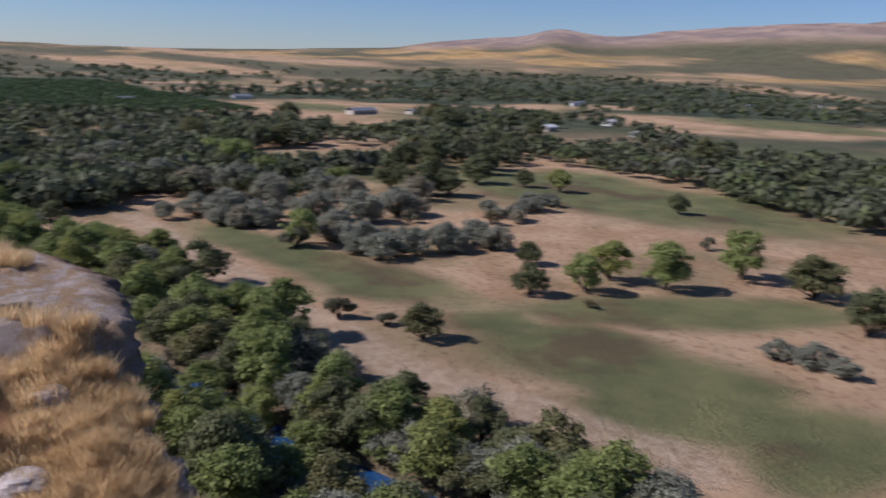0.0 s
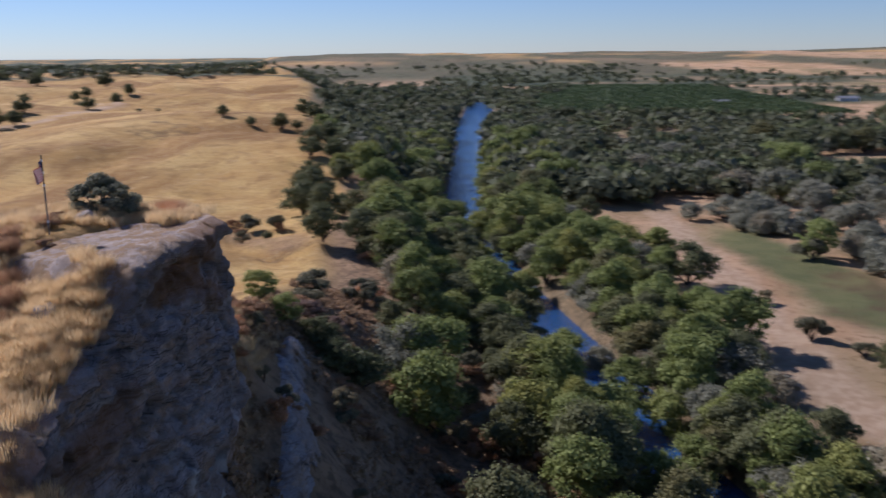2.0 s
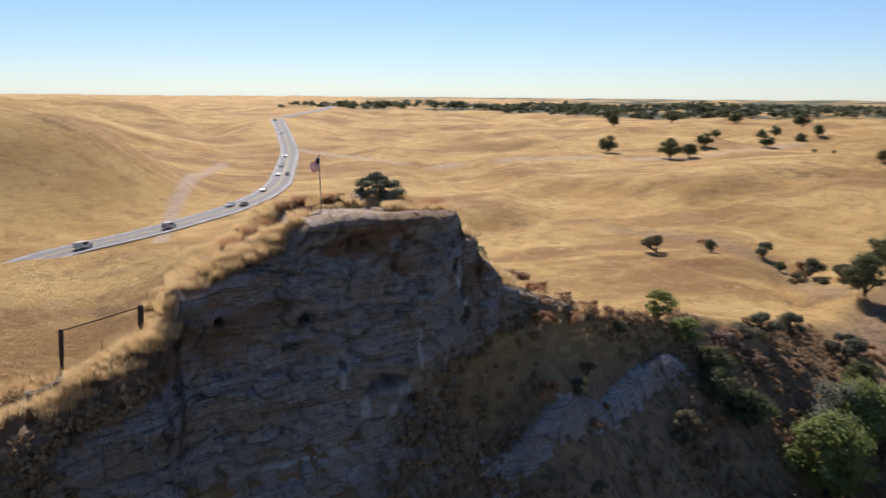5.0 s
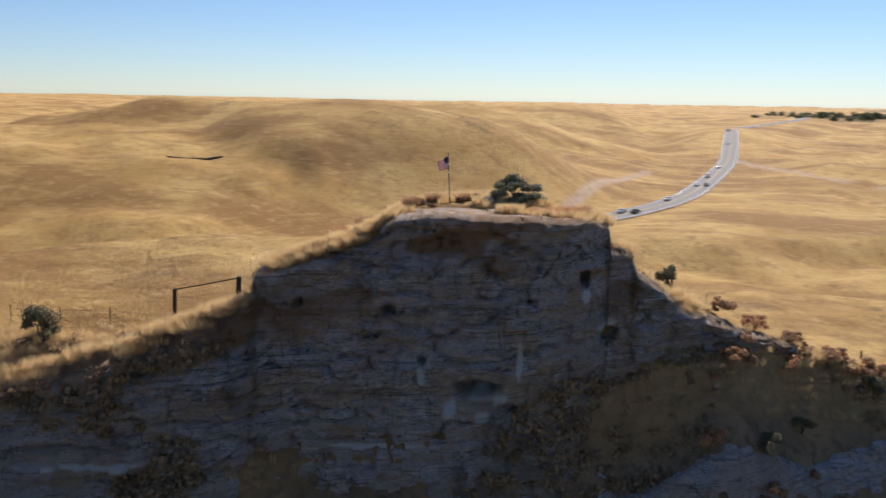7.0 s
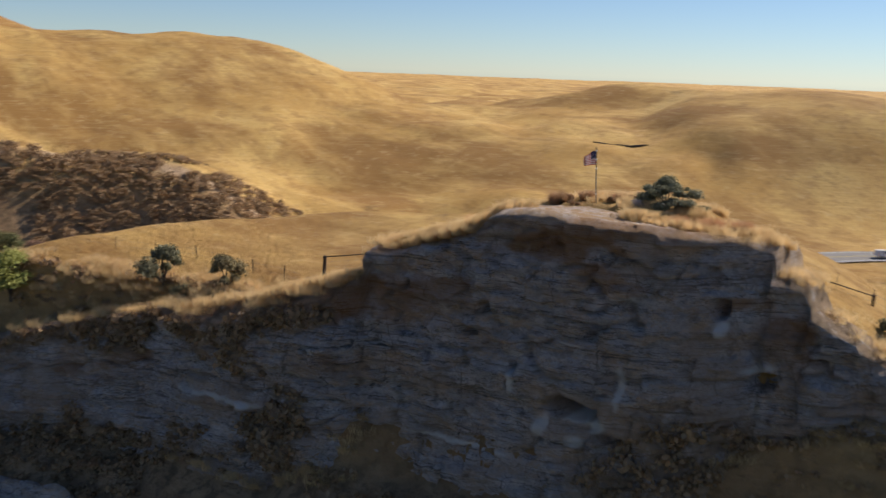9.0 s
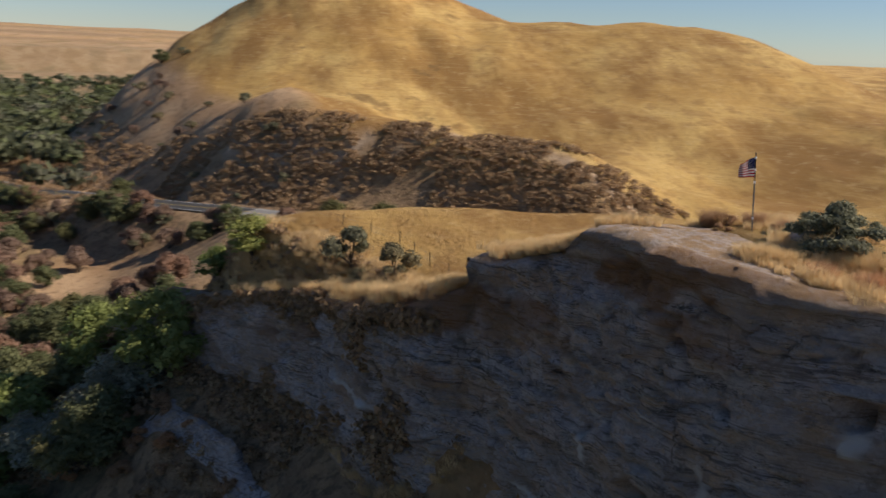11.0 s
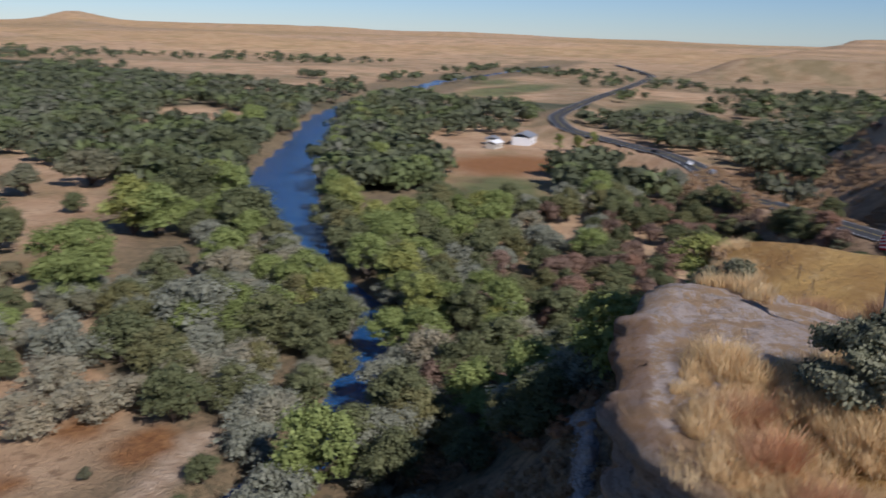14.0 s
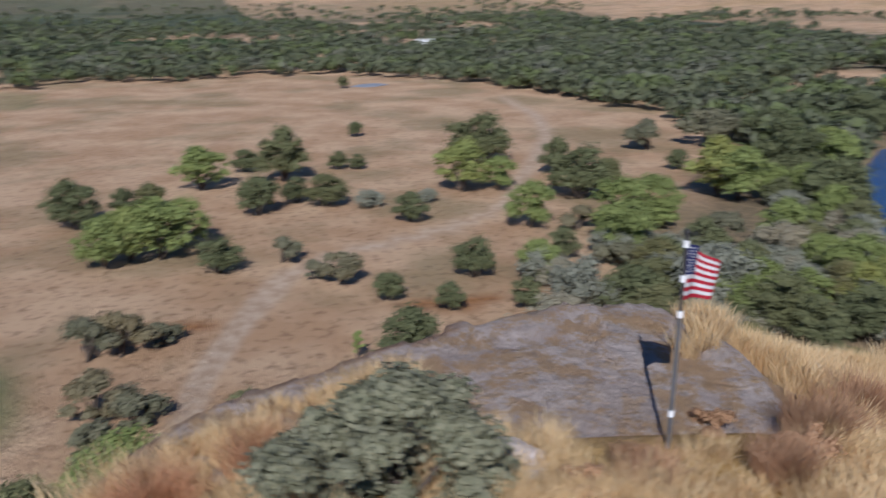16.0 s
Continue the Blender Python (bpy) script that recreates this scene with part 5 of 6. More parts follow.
def grass(name, places, label, tall, mat, blades, spread, category="grass", kind="stuff"):
    """Tussocks of thin bent blades."""
    r2 = np.random.default_rng(len(places) + blades)
    out = []
    for x, y, z, s in places:
        x, y = swing(x, y)
        n = int(blades * s)
        az, q = r2.random(n) * 6.2832, np.sqrt(r2.random(n)) * spread * s
        b = np.stack([x + np.cos(az) * q, y + np.sin(az) * q, np.full(n, z - 0.06)], -1)
        h = tall * s * (0.45 + 0.75 * r2.random(n))
        lean = r2.normal(size=(n, 2)) * 0.28 + np.stack([np.cos(az), np.sin(az)], -1) * 0.25 * (q / (spread * s))[:, None]
        top = b + np.concatenate([lean * h[:, None], h[:, None]], 1)
        mid = b + np.concatenate([lean * h[:, None] * 0.35, 0.6 * h[:, None]], 1)
        side = np.stack([-np.sin(az + 1), np.cos(az + 1), 0 * az], -1) * (0.004 + 0.006 * r2.random(n))[:, None]
        out.append(np.stack([b - side, b + side, mid + side, mid - side], 1))
        out.append(np.stack([mid - side, mid + side, top + 0.25 * side, top - 0.25 * side], 1))
    me = quads_mesh(name, np.concatenate(out), mat)
    return tagged(new(name, me), label, category, kind=kind)


def slope_brush():
    """Dry scrub that clothes the steep banks, too dense to count."""
    r2 = np.random.default_rng(44)
    n = 26000
    x = r2.uniform(-100, 100, n)
    edge = np.interp(x, [p[0] for p in CREST], [p[1] for p in CREST])
    y = edge + 2 - 40 * r2.random(n) ** 1.2
    ok = (fbm(x, y, 9, 3, 90) > -0.10) & ~((x > -12) & (x < 11) & (y > edge - 4))
    bx, by = r2.uniform(-235, -110, n), r2.uniform(-40, 90, n)
    d, _ = along(bx, by, ROAD)
    north = by - np.interp(bx, [p[0] for p in ROAD], [p[1] for p in ROAD])
    bank = (d > 8) & (d < 34) & (north > 0) & (fbm(bx, by, 12, 3, 91) > -0.05)
    hx, hy = r2.uniform(-380, -200, n), r2.uniform(-95, 20, n)
    face = (hy < np.interp(hx, [p[0] for p in CREST], [p[1] for p in CREST]) - 26) & (fbm(hx, hy, 16, 3, 92) > -0.02)
    x, y = np.concatenate([x[ok][:6500], bx[bank][:2600], hx[face][:2200]]), np.concatenate([y[ok][:6500], by[bank][:2600], hy[face][:2200]])
    z = land(x, y)
    x, y = swing(x, y)
    on = np.concatenate(SCRUB_SPOTS)[:2600]
    x, y, z = np.concatenate([x, on[:, 0]]), np.concatenate([y, on[:, 1]]), np.concatenate([z, on[:, 2]])
    out = []
    for k in range(len(x)):
        s = 0.35 + 0.75 * r2.random() ** 2 + (0.5 if x[k] < -110 else 0)
        q = leaves(r2, [(0, 0, 0.15 * s), (0.4 * s, 0.2 * s, 0.25 * s)], [0.8 * s, 0.6 * s], 34, 0.105 * (1 + s), 0.9)
        out.append(q + np.array([x[k], y[k], z[k]]))
    tagged(new("slope_brush", quads_mesh("slope_brush", np.concatenate(out), SCRUB)), "dense dry brown scrub on the steep banks", "scrub", kind="stuff")


SCRUB = leaf_material("dry_scrub", (0.27, 0.18, 0.10), (0.43, 0.29, 0.165))
slope_brush()
for x, y, wide in ((-1.6, 1.2, 1.3), (-3.2, -0.4, 1.5), (-4.6, -1.8, 1.6), (1.0, 1.4, 1.1), (-6.2, -3.6, 1.8), (-8.0, -4.2, 1.6), (7.6, -1.6, 1.5), (9.4, -0.4, 1.6), (10.8, 1.2, 1.4)):
    z = max(height(x, y), float(cap_height(np.array(x), np.array(y))))
    grass("dry_bush", [(x, y, z, wide * 0.62)], "small dried reddish brown bush on the rock top", 0.95, RUSSET, 1500, 0.62, "shrub", "")

# ---- flag and pole ----
def cloth_material(name, color):
    """Thin woven cloth that lets some light through."""
    m = material(name, 0.85)
    c = mix(m, spot(m, 6.0, 4), tuple(v * 0.82 for v in color), color)
    finish(m, c, spot(m, 90.0, 3), 0.15, 0.004)
    t = node(m, "ShaderNodeBsdfTranslucent", {"Color": c})
    s = node(m, "ShaderNodeMixShader", {0: 0.45, 1: m.node_tree.nodes["Principled BSDF"].outputs[0], 2: t.outputs[0]})
    m.node_tree.links.new(s.outputs[0], m.node_tree.nodes["Material Output"].inputs[0])
    return m


RED, BLUE, CLOTH = cloth_material("red_cloth", (0.48, 0.03, 0.05)), cloth_material("navy_cloth", (0.025, 0.032, 0.13)), cloth_material("white_cloth", (0.78, 0.76, 0.74))


def flagpole():
    base = empty("flagpole", pose(0, 0, height(0, 0) - 0.1, 2.6, -2.4), "slim flagpole of jointed pipe standing in dry grass on the rock", "flagpole")
    g = 0.1 - height(0, 0)
    part("lower_pipe", tube([(0, 0, -0.6), (0, 0, 2.5 + g)], [0.045, 0.042], 10), STEEL, base, "weathered grey lower pipe")
    part("upper_pipe", tube([(0, 0, 2.45 + g), (0, 0, 3.98 + g)], [0.036, 0.032], 10), DARKPIPE, base, "dark upper pipe")
    for h in (0.55, 2.46, 3.12, 3.75):
        part("coupling", tube([(0, 0, h - 0.06 + g), (0, 0, h + 0.06 + g)], [0.055, 0.055], 10), WHITE, base, "white collar")
    part("cap", tube([(0, 0, 3.96 + g), (0, 0, 4.02 + g)], [0.045, 0.03], 10), DARKPIPE, base)


FLAG_HIGH, FLAG_LONG, FLAG_TOP = 1.02, 1.55, 3.74


def cloth(u, v):
    """A place on the limp flag: u from the pole to the free edge, v from the top edge down."""
    fold = math.sin(u * 9.0 + v * 2.2) * 0.15 * u ** 0.6 * (1 - 0.25 * v)
    x = -0.045 - 0.82 * u ** 0.9 - 0.10 * u * v - 0.05 * math.sin(u * 7 + v * 4) * u
    y = fold + 0.10 * u
    z = FLAG_TOP - FLAG_HIGH * v - 0.45 * u ** 1.5 * (1 - 0.78 * v) + 0.03 * math.sin(u * 8) * u
    return Vector((x, y, z))


def patch(u0, u1, v0, v1, nu, nv, lift=0.0):
    bm = bmesh.new()
    grid = [[None] * (nv + 1) for _ in range(nu + 1)]
    for sgn in (1, -1):
        for i in range(nu + 1):
            for j in range(nv + 1):
                u, v = u0 + (u1 - u0) * i / nu, v0 + (v1 - v0) * j / nv
                p = cloth(u, v)
                n = (cloth(u + 0.01, v) - p).cross(cloth(u, v + 0.01) - p).normalized()
                grid[i][j] = bm.verts.new(p + n * sgn * (0.004 + lift))
        for i in range(nu):
            for j in range(nv):
                q = (grid[i][j], grid[i + 1][j], grid[i + 1][j + 1], grid[i][j + 1])
                bm.faces.new(q if sgn > 0 else q[::-1])
    for f in bm.faces:
        f.smooth = True
    return bm


def flag():
    ob = empty("flag", pose(0, 0, 0, 2.6, -2.4) @ pose(0, 0, 0, 0, 0, 32), "limp red, white and blue striped national flag hanging from the pole", "flag")
    for k in range(13):
        start = 0.4 if k < 7 else 0.0
        part("stripe", patch(start, 1, k / 13, (k + 1) / 13, 26, 1), CLOTH if k % 2 else RED, ob)
    canton = part("canton", patch(0, 0.4, 0, 7 / 13, 12, 7), BLUE, ob, "dark blue canton with white stars")
    for r in range(9):
        for c in range(6 if r % 2 == 0 else 5):
            u, v = 0.4 * (2 * c + 1 + r % 2) / 12.0, 7 / 13 * (r + 1) / 10
            part("star", patch(u - 0.011, u + 0.011, v - 0.016, v + 0.016, 1, 1, 0.004), CLOTH, canton)


flagpole()
flag()


# ---- fences ----
def post(x, y, tall, thick, label, mat=POSTWOOD, group="fence posts"):
    z = height(x, y)
    x, y = (float(c) for c in swing(x, y))
    ob = empty("fence_post", pose(x, y, z, 2 * math.sin(x * 3), 2 * math.cos(y * 2), 0), label, "post", group)
    part("shaft", tube([(0, 0, -0.5), (0, 0, tall * 0.5), (0.01, 0, tall - 0.03), (0.01, 0, tall)], [thick, thick * 0.97, thick * 0.95, thick * 0.8], 9), mat, ob)
    return ob


def bar(name, a, b, r, mat, label, category="fence"):
    a, b = ((*(float(c) for c in swing(p[0], p[1])), p[2]) for p in (a, b))
    mid = [(p + q) / 2 for p, q in zip(a, b)]
    ob = new(name)
    ob.location = a
    tagged(ob, label, category)
    part("wire" if r < 0.02 else "rail", tube([(0, 0, 0), tuple(m - p - (0.02 if k == 2 else 0) for k, (m, p) in enumerate(zip(mid, a))), tuple(q - p for q, p in zip(b, a))], [r] * 3, 6), mat, ob)
    return ob


def brace(p, q, za, zb, thick):
    post(p[0], p[1], za - height(*p), thick, "thick dark weathered wooden corner post on the rim of the bluff", group="")
    post(q[0], q[1], zb - height(*q), thick * 0.8, "dark weathered wooden brace post in dry grass", group="")
    bar("fence_rail", (p[0], p[1], za - 0.12), (q[0], q[1], zb - 0.12), 0.045, POSTWOOD, "dark horizontal pipe rail between two posts")
    for h in (0.55, 0.95):
        bar("fence_wire", (p[0], p[1], za - h), (q[0], q[1], zb - h), 0.006, STEEL, "thin sagging fence wire")
    m = [(a + b) / 2 for a, b in zip(p, q)]
    post(m[0], m[1], 1.35, 0.022, "thin rusty steel stake between the brace posts", DARKPIPE, "")


brace((-14.9, -8.9), (-20.2, -8.9), -5.15, -6.2, 0.2)
brace((16.6, 14.9), (11.6, 9.5), -6.5, -4.4, 0.14)


def fence_run(points, tall, thick, label, every=4.0, mat=POSTWOOD):
    for (x0, y0), (x1, y1) in zip(points[:-1], points[1:]):
        n = max(1, int(math.hypot(x1 - x0, y1 - y0) / every))
        for k in range(n):
            x, y = x0 + (x1 - x0) * k / n, y0 + (y1 - y0) * k / n
            post(x, y, tall, thick, label, mat)
        za, zb = height(x0, y0), height(x1, y1)
        steps = [(x0 + (x1 - x0) * k / n, y0 + (y1 - y0) * k / n) for k in range(n + 1)]
        for h in (0.45, 1.0):
            ob = new("fence_wire")
            tagged(ob, "thin barbed wire strung along the fence", "fence")
            part("wire", tube([(*swing(x, y), height(x, y) + h) for x, y in steps], [0.006] * (n + 1), 4), STEEL, ob)


fence_run([(-20.2, -8.9), (-26, -8.0), (-38, -8.5), (-50, -14)], 1.3, 0.03, "thin steel fence stake in golden grass", 4.0, DARKPIPE)
fence_run([(16.6, 14.9), (26, 20), (36, 23), (43.5, 23.5), (56, 27)], 1.3, 0.03, "thin steel fence stake in golden grass", 4.0, DARKPIPE)
post(43.5, 23.7, 1.6, 0.09, "dark wooden line post in golden grass")
fence_run([(-72, 6), (-66, 30), (-52, 48), (-30, 58), (-4, 60)], 1.5, 0.10, "weathered grey wooden fence post along the field", 5.5)


# ---- cars ----
def car(x, y, z, turn, paint, label, kind="sedan"):
    ob = empty("car", pose(x, y, z, 0, 0, turn), label, "car", "cars on the highway")
    long, wide = 4.6, 1.82
    side = [(-2.3, 0.35), (-2.28, 0.85), (-1.5, 0.95), (-0.95, 1.42), (0.75, 1.45), (1.35, 0.98), (2.2, 0.82), (2.3, 0.4)]
    if kind == "truck":
        side = [(-2.6, 0.5), (-2.6, 1.05), (-0.6, 1.08), (-0.5, 1.8), (0.75, 1.82), (1.3, 1.15), (2.5, 1.05), (2.6, 0.55)]
    if kind == "van":
        side = [(-2.3, 0.4), (-2.3, 1.6), (-2.0, 1.75), (0.9, 1.72), (1.5, 1.1), (2.25, 0.95), (2.3, 0.45)]
    bm = bmesh.new()
    ring = [[bm.verts.new((px, s * wide * (0.5 if pz < 1.1 else 0.40), pz)) for px, pz in side] for s in (-1, 1)]
    bm.faces.new(ring[0]), bm.faces.new(ring[1][::-1])
    for k in range(len(side)):
        n = (k + 1) % len(side)
        bm.faces.new((ring[0][n], ring[0][k], ring[1][k], ring[1][n]))
    bmesh.ops.recalc_face_normals(bm, faces=bm.faces)
    bmesh.ops.bevel(bm, geom=list(bm.edges), offset=0.06, segments=2, affect="EDGES")
    part("body", bm, paint, ob)
    top = max(p[1] for p in side)
    part("windscreen", box((0.78, -0.62, 1.0), (1.12, 0.62, top - 0.12), 0.04), GLASS, ob, "dark windscreen")
    part("rear_window", box((-1.3 if kind != "truck" else -0.62, -0.62, 1.0), (-0.98 if kind != "truck" else -0.5, 0.62, top - 0.14), 0.03), GLASS, ob, "dark rear window")
    for s in (-1, 1):
        part("side_window", box((-0.8, s * 0.80 - 0.06, 1.02), (0.7, s * 0.80 + 0.06, top - 0.13), 0.02), GLASS, ob, "dark side window")
        for wx in (-1.4, 1.45):
            wheel = part("wheel", tube([(wx, s * 0.74, 0.33), (wx, s * 0.95, 0.33)], [0.33, 0.33], 14), RUBBER, ob, "black tyre")
            part("rim", tube([(wx, s * 0.90, 0.33), (wx, s * 0.965, 0.33)], [0.2, 0.18], 10), STEEL, wheel)
        part("headlight", box((2.2, s * 0.6 - 0.16, 0.62), (2.33, s * 0.6 + 0.16, 0.76), 0.02), WHITE, ob, "clear headlight")
        part("tail_light", box((-2.62 if kind == "truck" else -2.34, s * 0.7 - 0.1, 0.7), (-2.25, s * 0.7 + 0.1, 0.86), 0.02), RED, ob, "red tail light")


PAINTS = {"white": plain_paint("white_car_paint", (0.75, 0.75, 0.74), 0.3), "silver": plain_paint("silver_car_paint", (0.45, 0.46, 0.47), 0.3, 0.5),
          "black": plain_paint("black_car_paint", (0.02, 0.02, 0.022), 0.3), "blue": plain_paint("dark_blue_car_paint", (0.03, 0.05, 0.10), 0.3)}


def on_road(dist, lane, line):
    """Place and heading on the road, dist metres from the line's start."""
    for (x0, y0, z0), (x1, y1, z1) in zip(line[:-1], line[1:]):
        seg = math.hypot(x1 - x0, y1 - y0)
        if dist <= seg:
            k = dist / seg
            dx, dy = (x1 - x0) / seg, (y1 - y0) / seg
            return x0 + dx * dist - dy * lane, y0 + dy * dist + dx * lane, z0 + (z1 - z0) * k + 0.12, math.degrees(math.atan2(dy, dx))
        dist -= seg


CARS = [("white", "van", 1716, -2), ("silver", "van", 1747, -2), ("white", "sedan", 1792, 2), ("black", "sedan", 1794, -2), ("silver", "sedan", 1836, 2), ("white", "sedan", 1896, 2), ("blue", "sedan", 1898, -2), ("white", "truck", 1936, 2), ("silver", "sedan", 1985, 2), ("white", "van", 2106, 2), ("black", "truck", 2192, 2), ("white", "sedan", 1323, -2), ("silver", "van", 1351, 2), ("black", "sedan", 1283, -2)]
ROAD_IN = [(*(float(c) for c in swing(x, y)), z) for x, y, z in ROAD]
for paint, kind, dist, lane in CARS:
    x, y, z, turn = on_road(dist, lane, ROAD_IN)
    car(x, y, z, turn + (180 if lane > 0 else 0), PAINTS[paint], {"sedan": "%s car driving on the highway", "van": "%s van driving on the highway", "truck": "%s pickup truck on the highway"}[kind] % paint, kind)


# ---- houses ----
def house(x, y, long, deep, high, turn, walls, roof, label, flat=False):
    z = height(x, y) - 0.3
    x, y = (float(c) for c in swing(x, y))
    ob = empty("house", pose(x, y, z, 0, 0, turn), label, "house", "farm buildings")
    wall = part("wall", box((-long / 2, -deep / 2, 0), (long / 2, deep / 2, high), 0.05), walls, ob)
    bm, rise, o = bmesh.new(), (0.4 if flat else deep * 0.22), 0.5
    a = [bm.verts.new(p) for p in ((-long / 2 - o, -deep / 2 - o, high - 0.05), (long / 2 + o, -deep / 2 - o, high - 0.05), (long / 2 + o, 0, high + rise), (-long / 2 - o, 0, high + rise), (-long / 2 - o, deep / 2 + o, high - 0.05), (long / 2 + o, deep / 2 + o, high - 0.05))]
    b = [bm.verts.new(v.co + Vector((0, 0, 0.25))) for v in a]
    for q in ((0, 1, 2, 3), (3, 2, 5, 4)):
        bm.faces.new([b[k] for k in q]), bm.faces.new([a[k] for k in q[::-1]])
    for i, j in ((0, 1), (1, 2), (2, 5), (5, 4), (4, 3), (3, 0)):
        bm.faces.new((a[i], a[j], b[j], b[i]))
    part("roof", bm, roof, ob)
    n = max(2, int(long / 4))
    for s in (-1, 1):
        for k in range(n):
            cx = -long / 2 + long * (k + 0.5) / n
            if k == n // 2 and s < 0:
                part("door", box((cx - 0.5, s * deep / 2 - 0.06, 0.3), (cx + 0.5, s * deep / 2 + 0.06, 2.4)), POSTWOOD, ob, "dark door")
            else:
                part("window", box((cx - 0.6, s * deep / 2 - 0.05, 1.2), (cx + 0.6, s * deep / 2 + 0.05, 2.3)), GLASS, ob, "dark window")


HOUSES = [(-352, -204, 15, 9, 4.2, 20, WHITE, TIN, "white metal shed beside the highway"), (-326, -206, 9, 5, 3, 10, CREAM, WHITE, "small cream outbuilding beside the shed"), (-338, -214, 8, 6, 3, 30, CREAM, TIN, "low cream house behind a dirt bank"),
          (684, -239, 29, 11, 3.6, -60, CREAM, TIN, "long low barn with a grey metal roof"), (688, -290, 18, 8, 3.2, -60, CREAM, TIN, "small farm shed with a grey metal roof"), (569, -411, 14, 8, 4, -55, WHITE, WHITE, "white farm building among trees"),
          (520, -325, 12, 8, 3.4, -60, CREAM, WHITE, "pale farmhouse among trees"), (482, -376, 24, 7, 3, -50, WHITE, WHITE, "long white trailer on a dirt yard"), (834, -547, 30, 9, 4, -60, WHITE, TIN, "white barn along the farm road"),
          (418, -195, 16, 9, 3.4, -40, POSTWOOD, REDROOF, "brown-roofed house in dark trees"), (900, -860, 24, 9, 4, -50, WHITE, TIN, "white house in the distance"), (890, -980, 24, 9, 4, -50, WHITE, REDROOF, "far white house with a brown roof"),
          (-150, -760, 16, 10, 4.5, 10, WHITE, WHITE, "far white house behind trees"), (820, -60, 14, 8, 3.5, -80, WHITE, TIN, "far pale farm building"), (900, -180, 20, 9, 3.5, -70, WHITE, TIN, "far long pale shed")]
for h in HOUSES:
    house(*h)

# ---- dry grass on the rock and its rim ----
r3 = np.random.default_rng(77)
spots = []
for n in range(1500):
    x = r3.uniform(-14, 13) if n < 950 else r3.uniform(-11, -3)
    y = float(front_line(x)) + (1.5 if x > -5 else 0.5) + r3.uniform(0.0, 11)
    bare = ((x + 0.3) / 4.6) ** 2 + ((y + 3.6) / 3.6) ** 2 < 1 + 0.3 * r3.random()
    patchy = float(fbm(np.array(x), np.array(y), 3.0, 3, 44)) > 0.18
    if bare or patchy:
        continue
    z = max(float(cap_height(np.array(x), np.array(y))), height(x, y))
    spots.append((x, y, z, 0.5 + 0.75 * r3.random()))
for x, y in ((-5.0, -6.9), (-3.6, -6.4), (-6.8, -7.3), (-3.4, -5.5), (-7.6, -6.8), (-5.2, -5.8), (-4.4, -6.3), (-6.2, -6.3), (-2.6, -4.6), (-8.6, -7.2)):
    spots.append((x, y, float(cap_height(np.array(x), np.array(y))), 1.15))
for n in range(300):
    x = r3.uniform(-13.4, -7.5)
    y = float(front_line(x)) + r3.uniform(0.5, 4.5)
    if float(fbm(np.array(x), np.array(y), 2.2, 3, 45)) < 0.1:
        spots.append((x, y, float(cap_height(np.array(x), np.array(y))), 0.45 + 0.5 * r3.random()))
grass("dry_grass", spots, "tall golden dry grass in tussocks on the rock", 0.55, STRAW, 330, 0.5)
rim = []
for n in range(900):
    x = r3.uniform(-60, 44) if n < 420 else r3.uniform(-46, -12)
    if -9 < x < 10:
        continue
    y = float(np.interp(x, [p[0] for p in CREST], [p[1] for p in CREST])) + (r3.uniform(-1.5, 4) if n < 420 else r3.uniform(-3.2, 3))
    z = height(x, y)
    if y > float(front_line(x)) + 0.3 and -60 < x < 30:
        z = max(z, float(cap_height(np.array(x), np.array(y))))
    rim.append((x, y, z, 0.6 + 0.8 * r3.random()))
grass("rim_grass", rim, "dry rust-gold grass along the rim of the bluff", 0.55, STRAW, 220, 0.8)

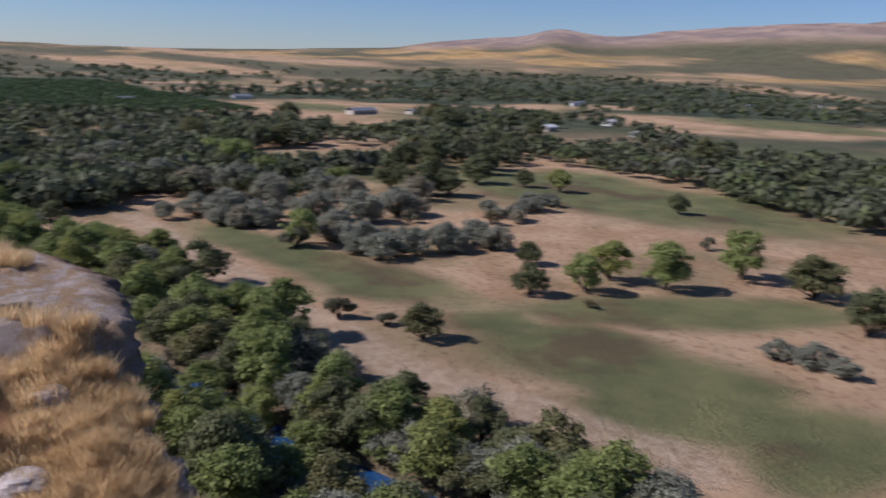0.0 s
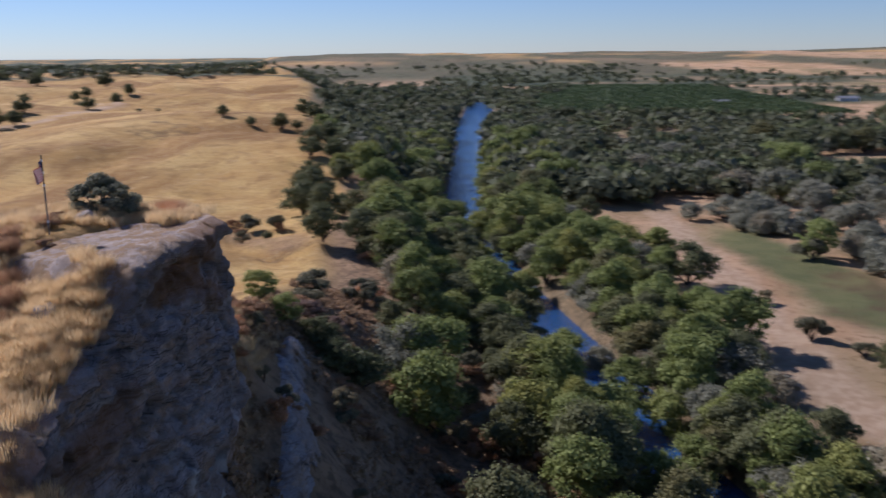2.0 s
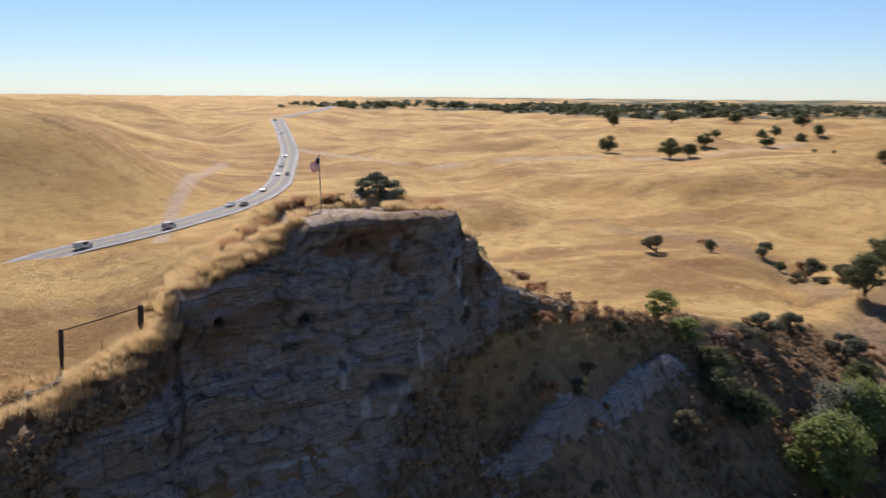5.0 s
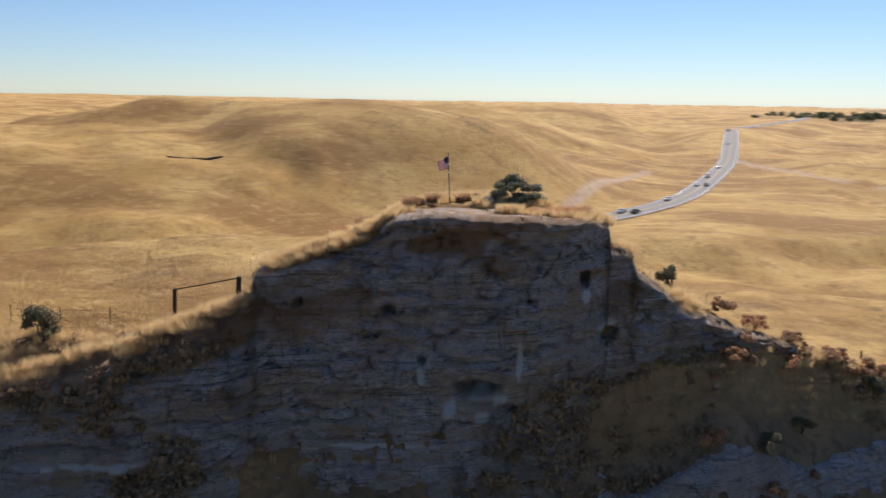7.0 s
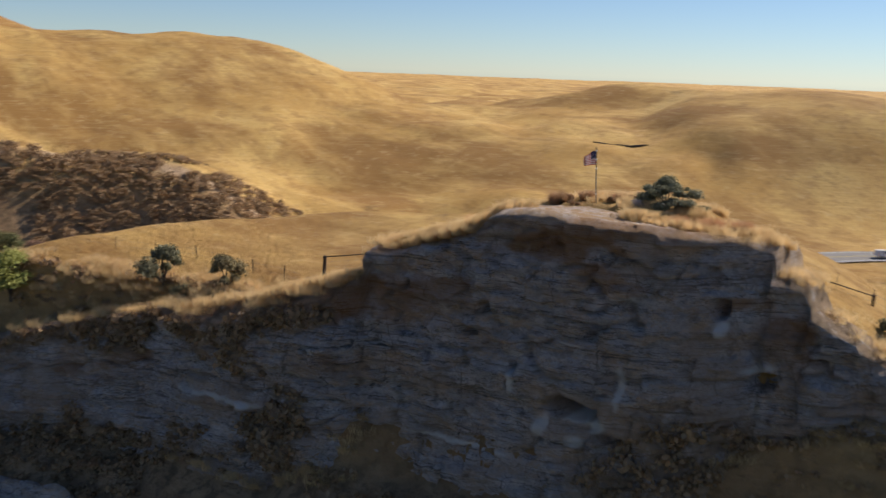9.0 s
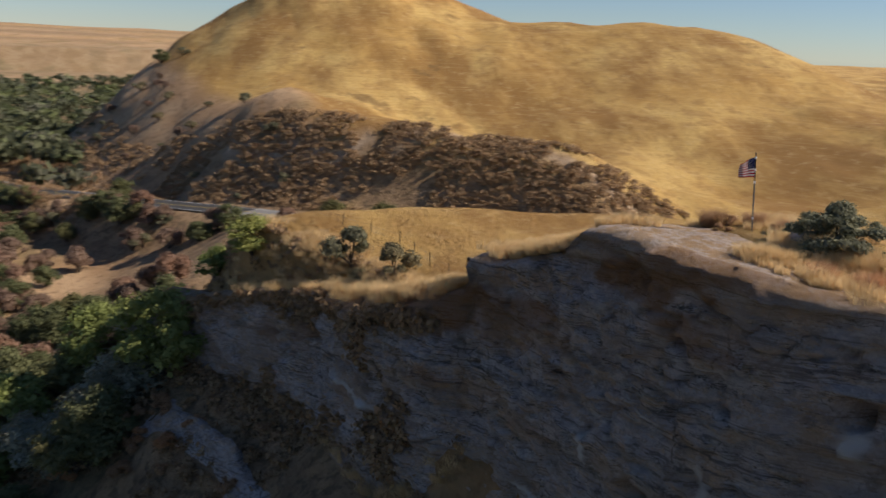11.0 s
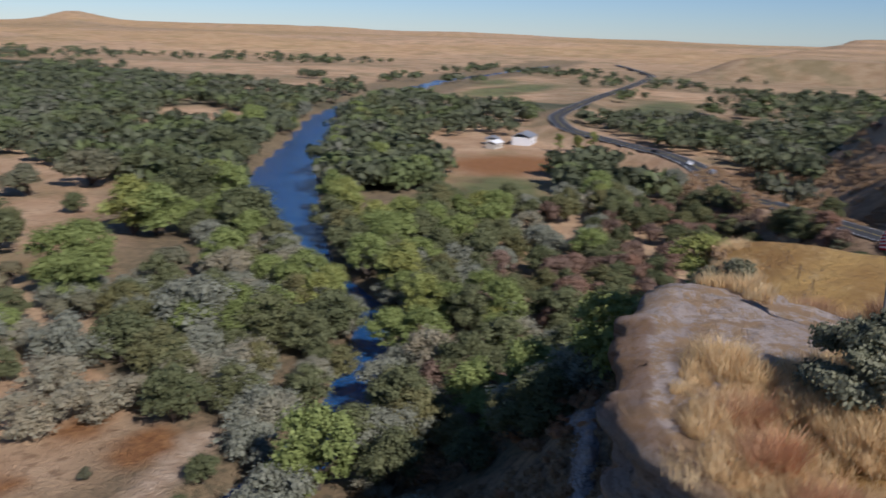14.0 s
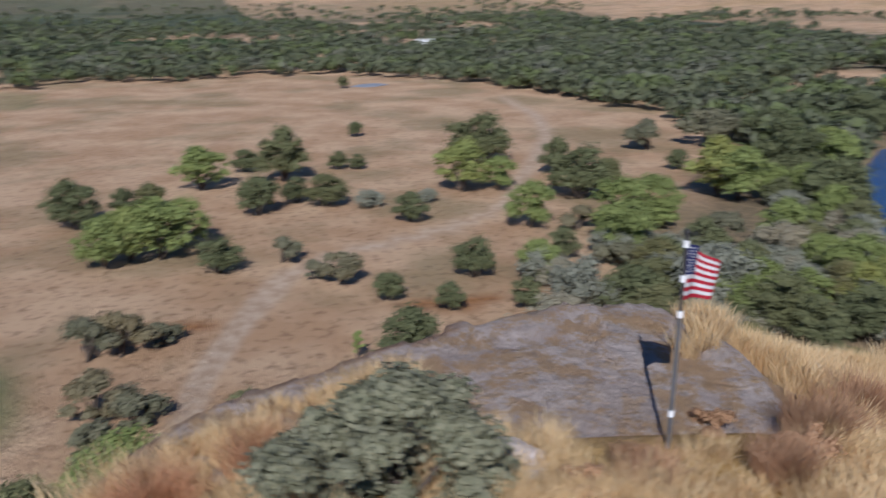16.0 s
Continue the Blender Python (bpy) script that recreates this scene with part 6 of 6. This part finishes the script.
for kind in KINDS.values():
    for ob in kind:
        if ob.name not in USED:
            for o in (*ob.children_recursive, ob):
                bpy.data.objects.remove(o)


# ---- loose boulders on the rock ----
def boulder(x, y, size, seed):
    bm = bmesh.new()
    bmesh.ops.create_icosphere(bm, subdivisions=4, radius=1)
    for v in bm.verts:
        n = noise.fractal(v.co * 0.9 + Vector((seed * 3.1, 0, 0)), 1.0, 2.0, 4) * 0.35
        v.co *= 1 + n
        v.co.z *= 0.55
    z = max(height(x, y), float(cap_height(np.array(x), np.array(y))))
    ob = part("boulder", bm, PALE)
    ob.matrix_world = pose(x, y, z + 0.1 * size, 0, 0, seed * 40) @ Matrix.Diagonal((size, size * 0.8, size, 1))
    tagged(ob, "pale weathered sandstone boulder on the rim", "boulder", "boulders on the rim")


PALE = plain_paint("pale_stone", (0.46, 0.40, 0.36), 0.9, vary=0.2, scale=1.5)
for x, y, size, seed in ((-9.6, -5.6, 0.9, 2), (-8.2, -2.6, 0.8, 3), (3.2, 0.6, 0.7, 5), (-6.4, -6.0, 0.7, 6)):
    boulder(x, y, size, seed)


# ---- thin dark strip along the furrow on the hill ----
def cutbank():
    spine = [(*(float(c) for c in swing(x, y)), height(x, y) + 0.15) for x, y, _ in FURROW]
    bm = tube(spine, [0.2] + [0.5 + 0.12 * math.sin(k * 2.3) for k in range(len(spine) - 2)] + [0.2], 7)
    ob = part("cutbank", bm, POSTWOOD)
    tagged(ob, "thin dark strip along the furrow on the grassy hill", "bank")


cutbank()


# ---- grey mound added for a flat grey patch on the southern field ----
def gravel_heap(x, y):
    bm = bmesh.new()
    bmesh.ops.create_icosphere(bm, subdivisions=3, radius=1)
    for v in bm.verts:
        v.co *= 1 + 0.3 * noise.fractal(v.co * 1.3, 1.0, 2.0, 4)
    ob = part("gravel_heap", bm, TIN)
    ob.matrix_world = pose(*(float(c) for c in swing(x, y)), height(x, y) + 0.1, 0, 0, 20) @ Matrix.Diagonal((10, 6, 0.9, 1))
    tagged(ob, "low grey mound on the dry field", "heap")


gravel_heap(-66, -450)
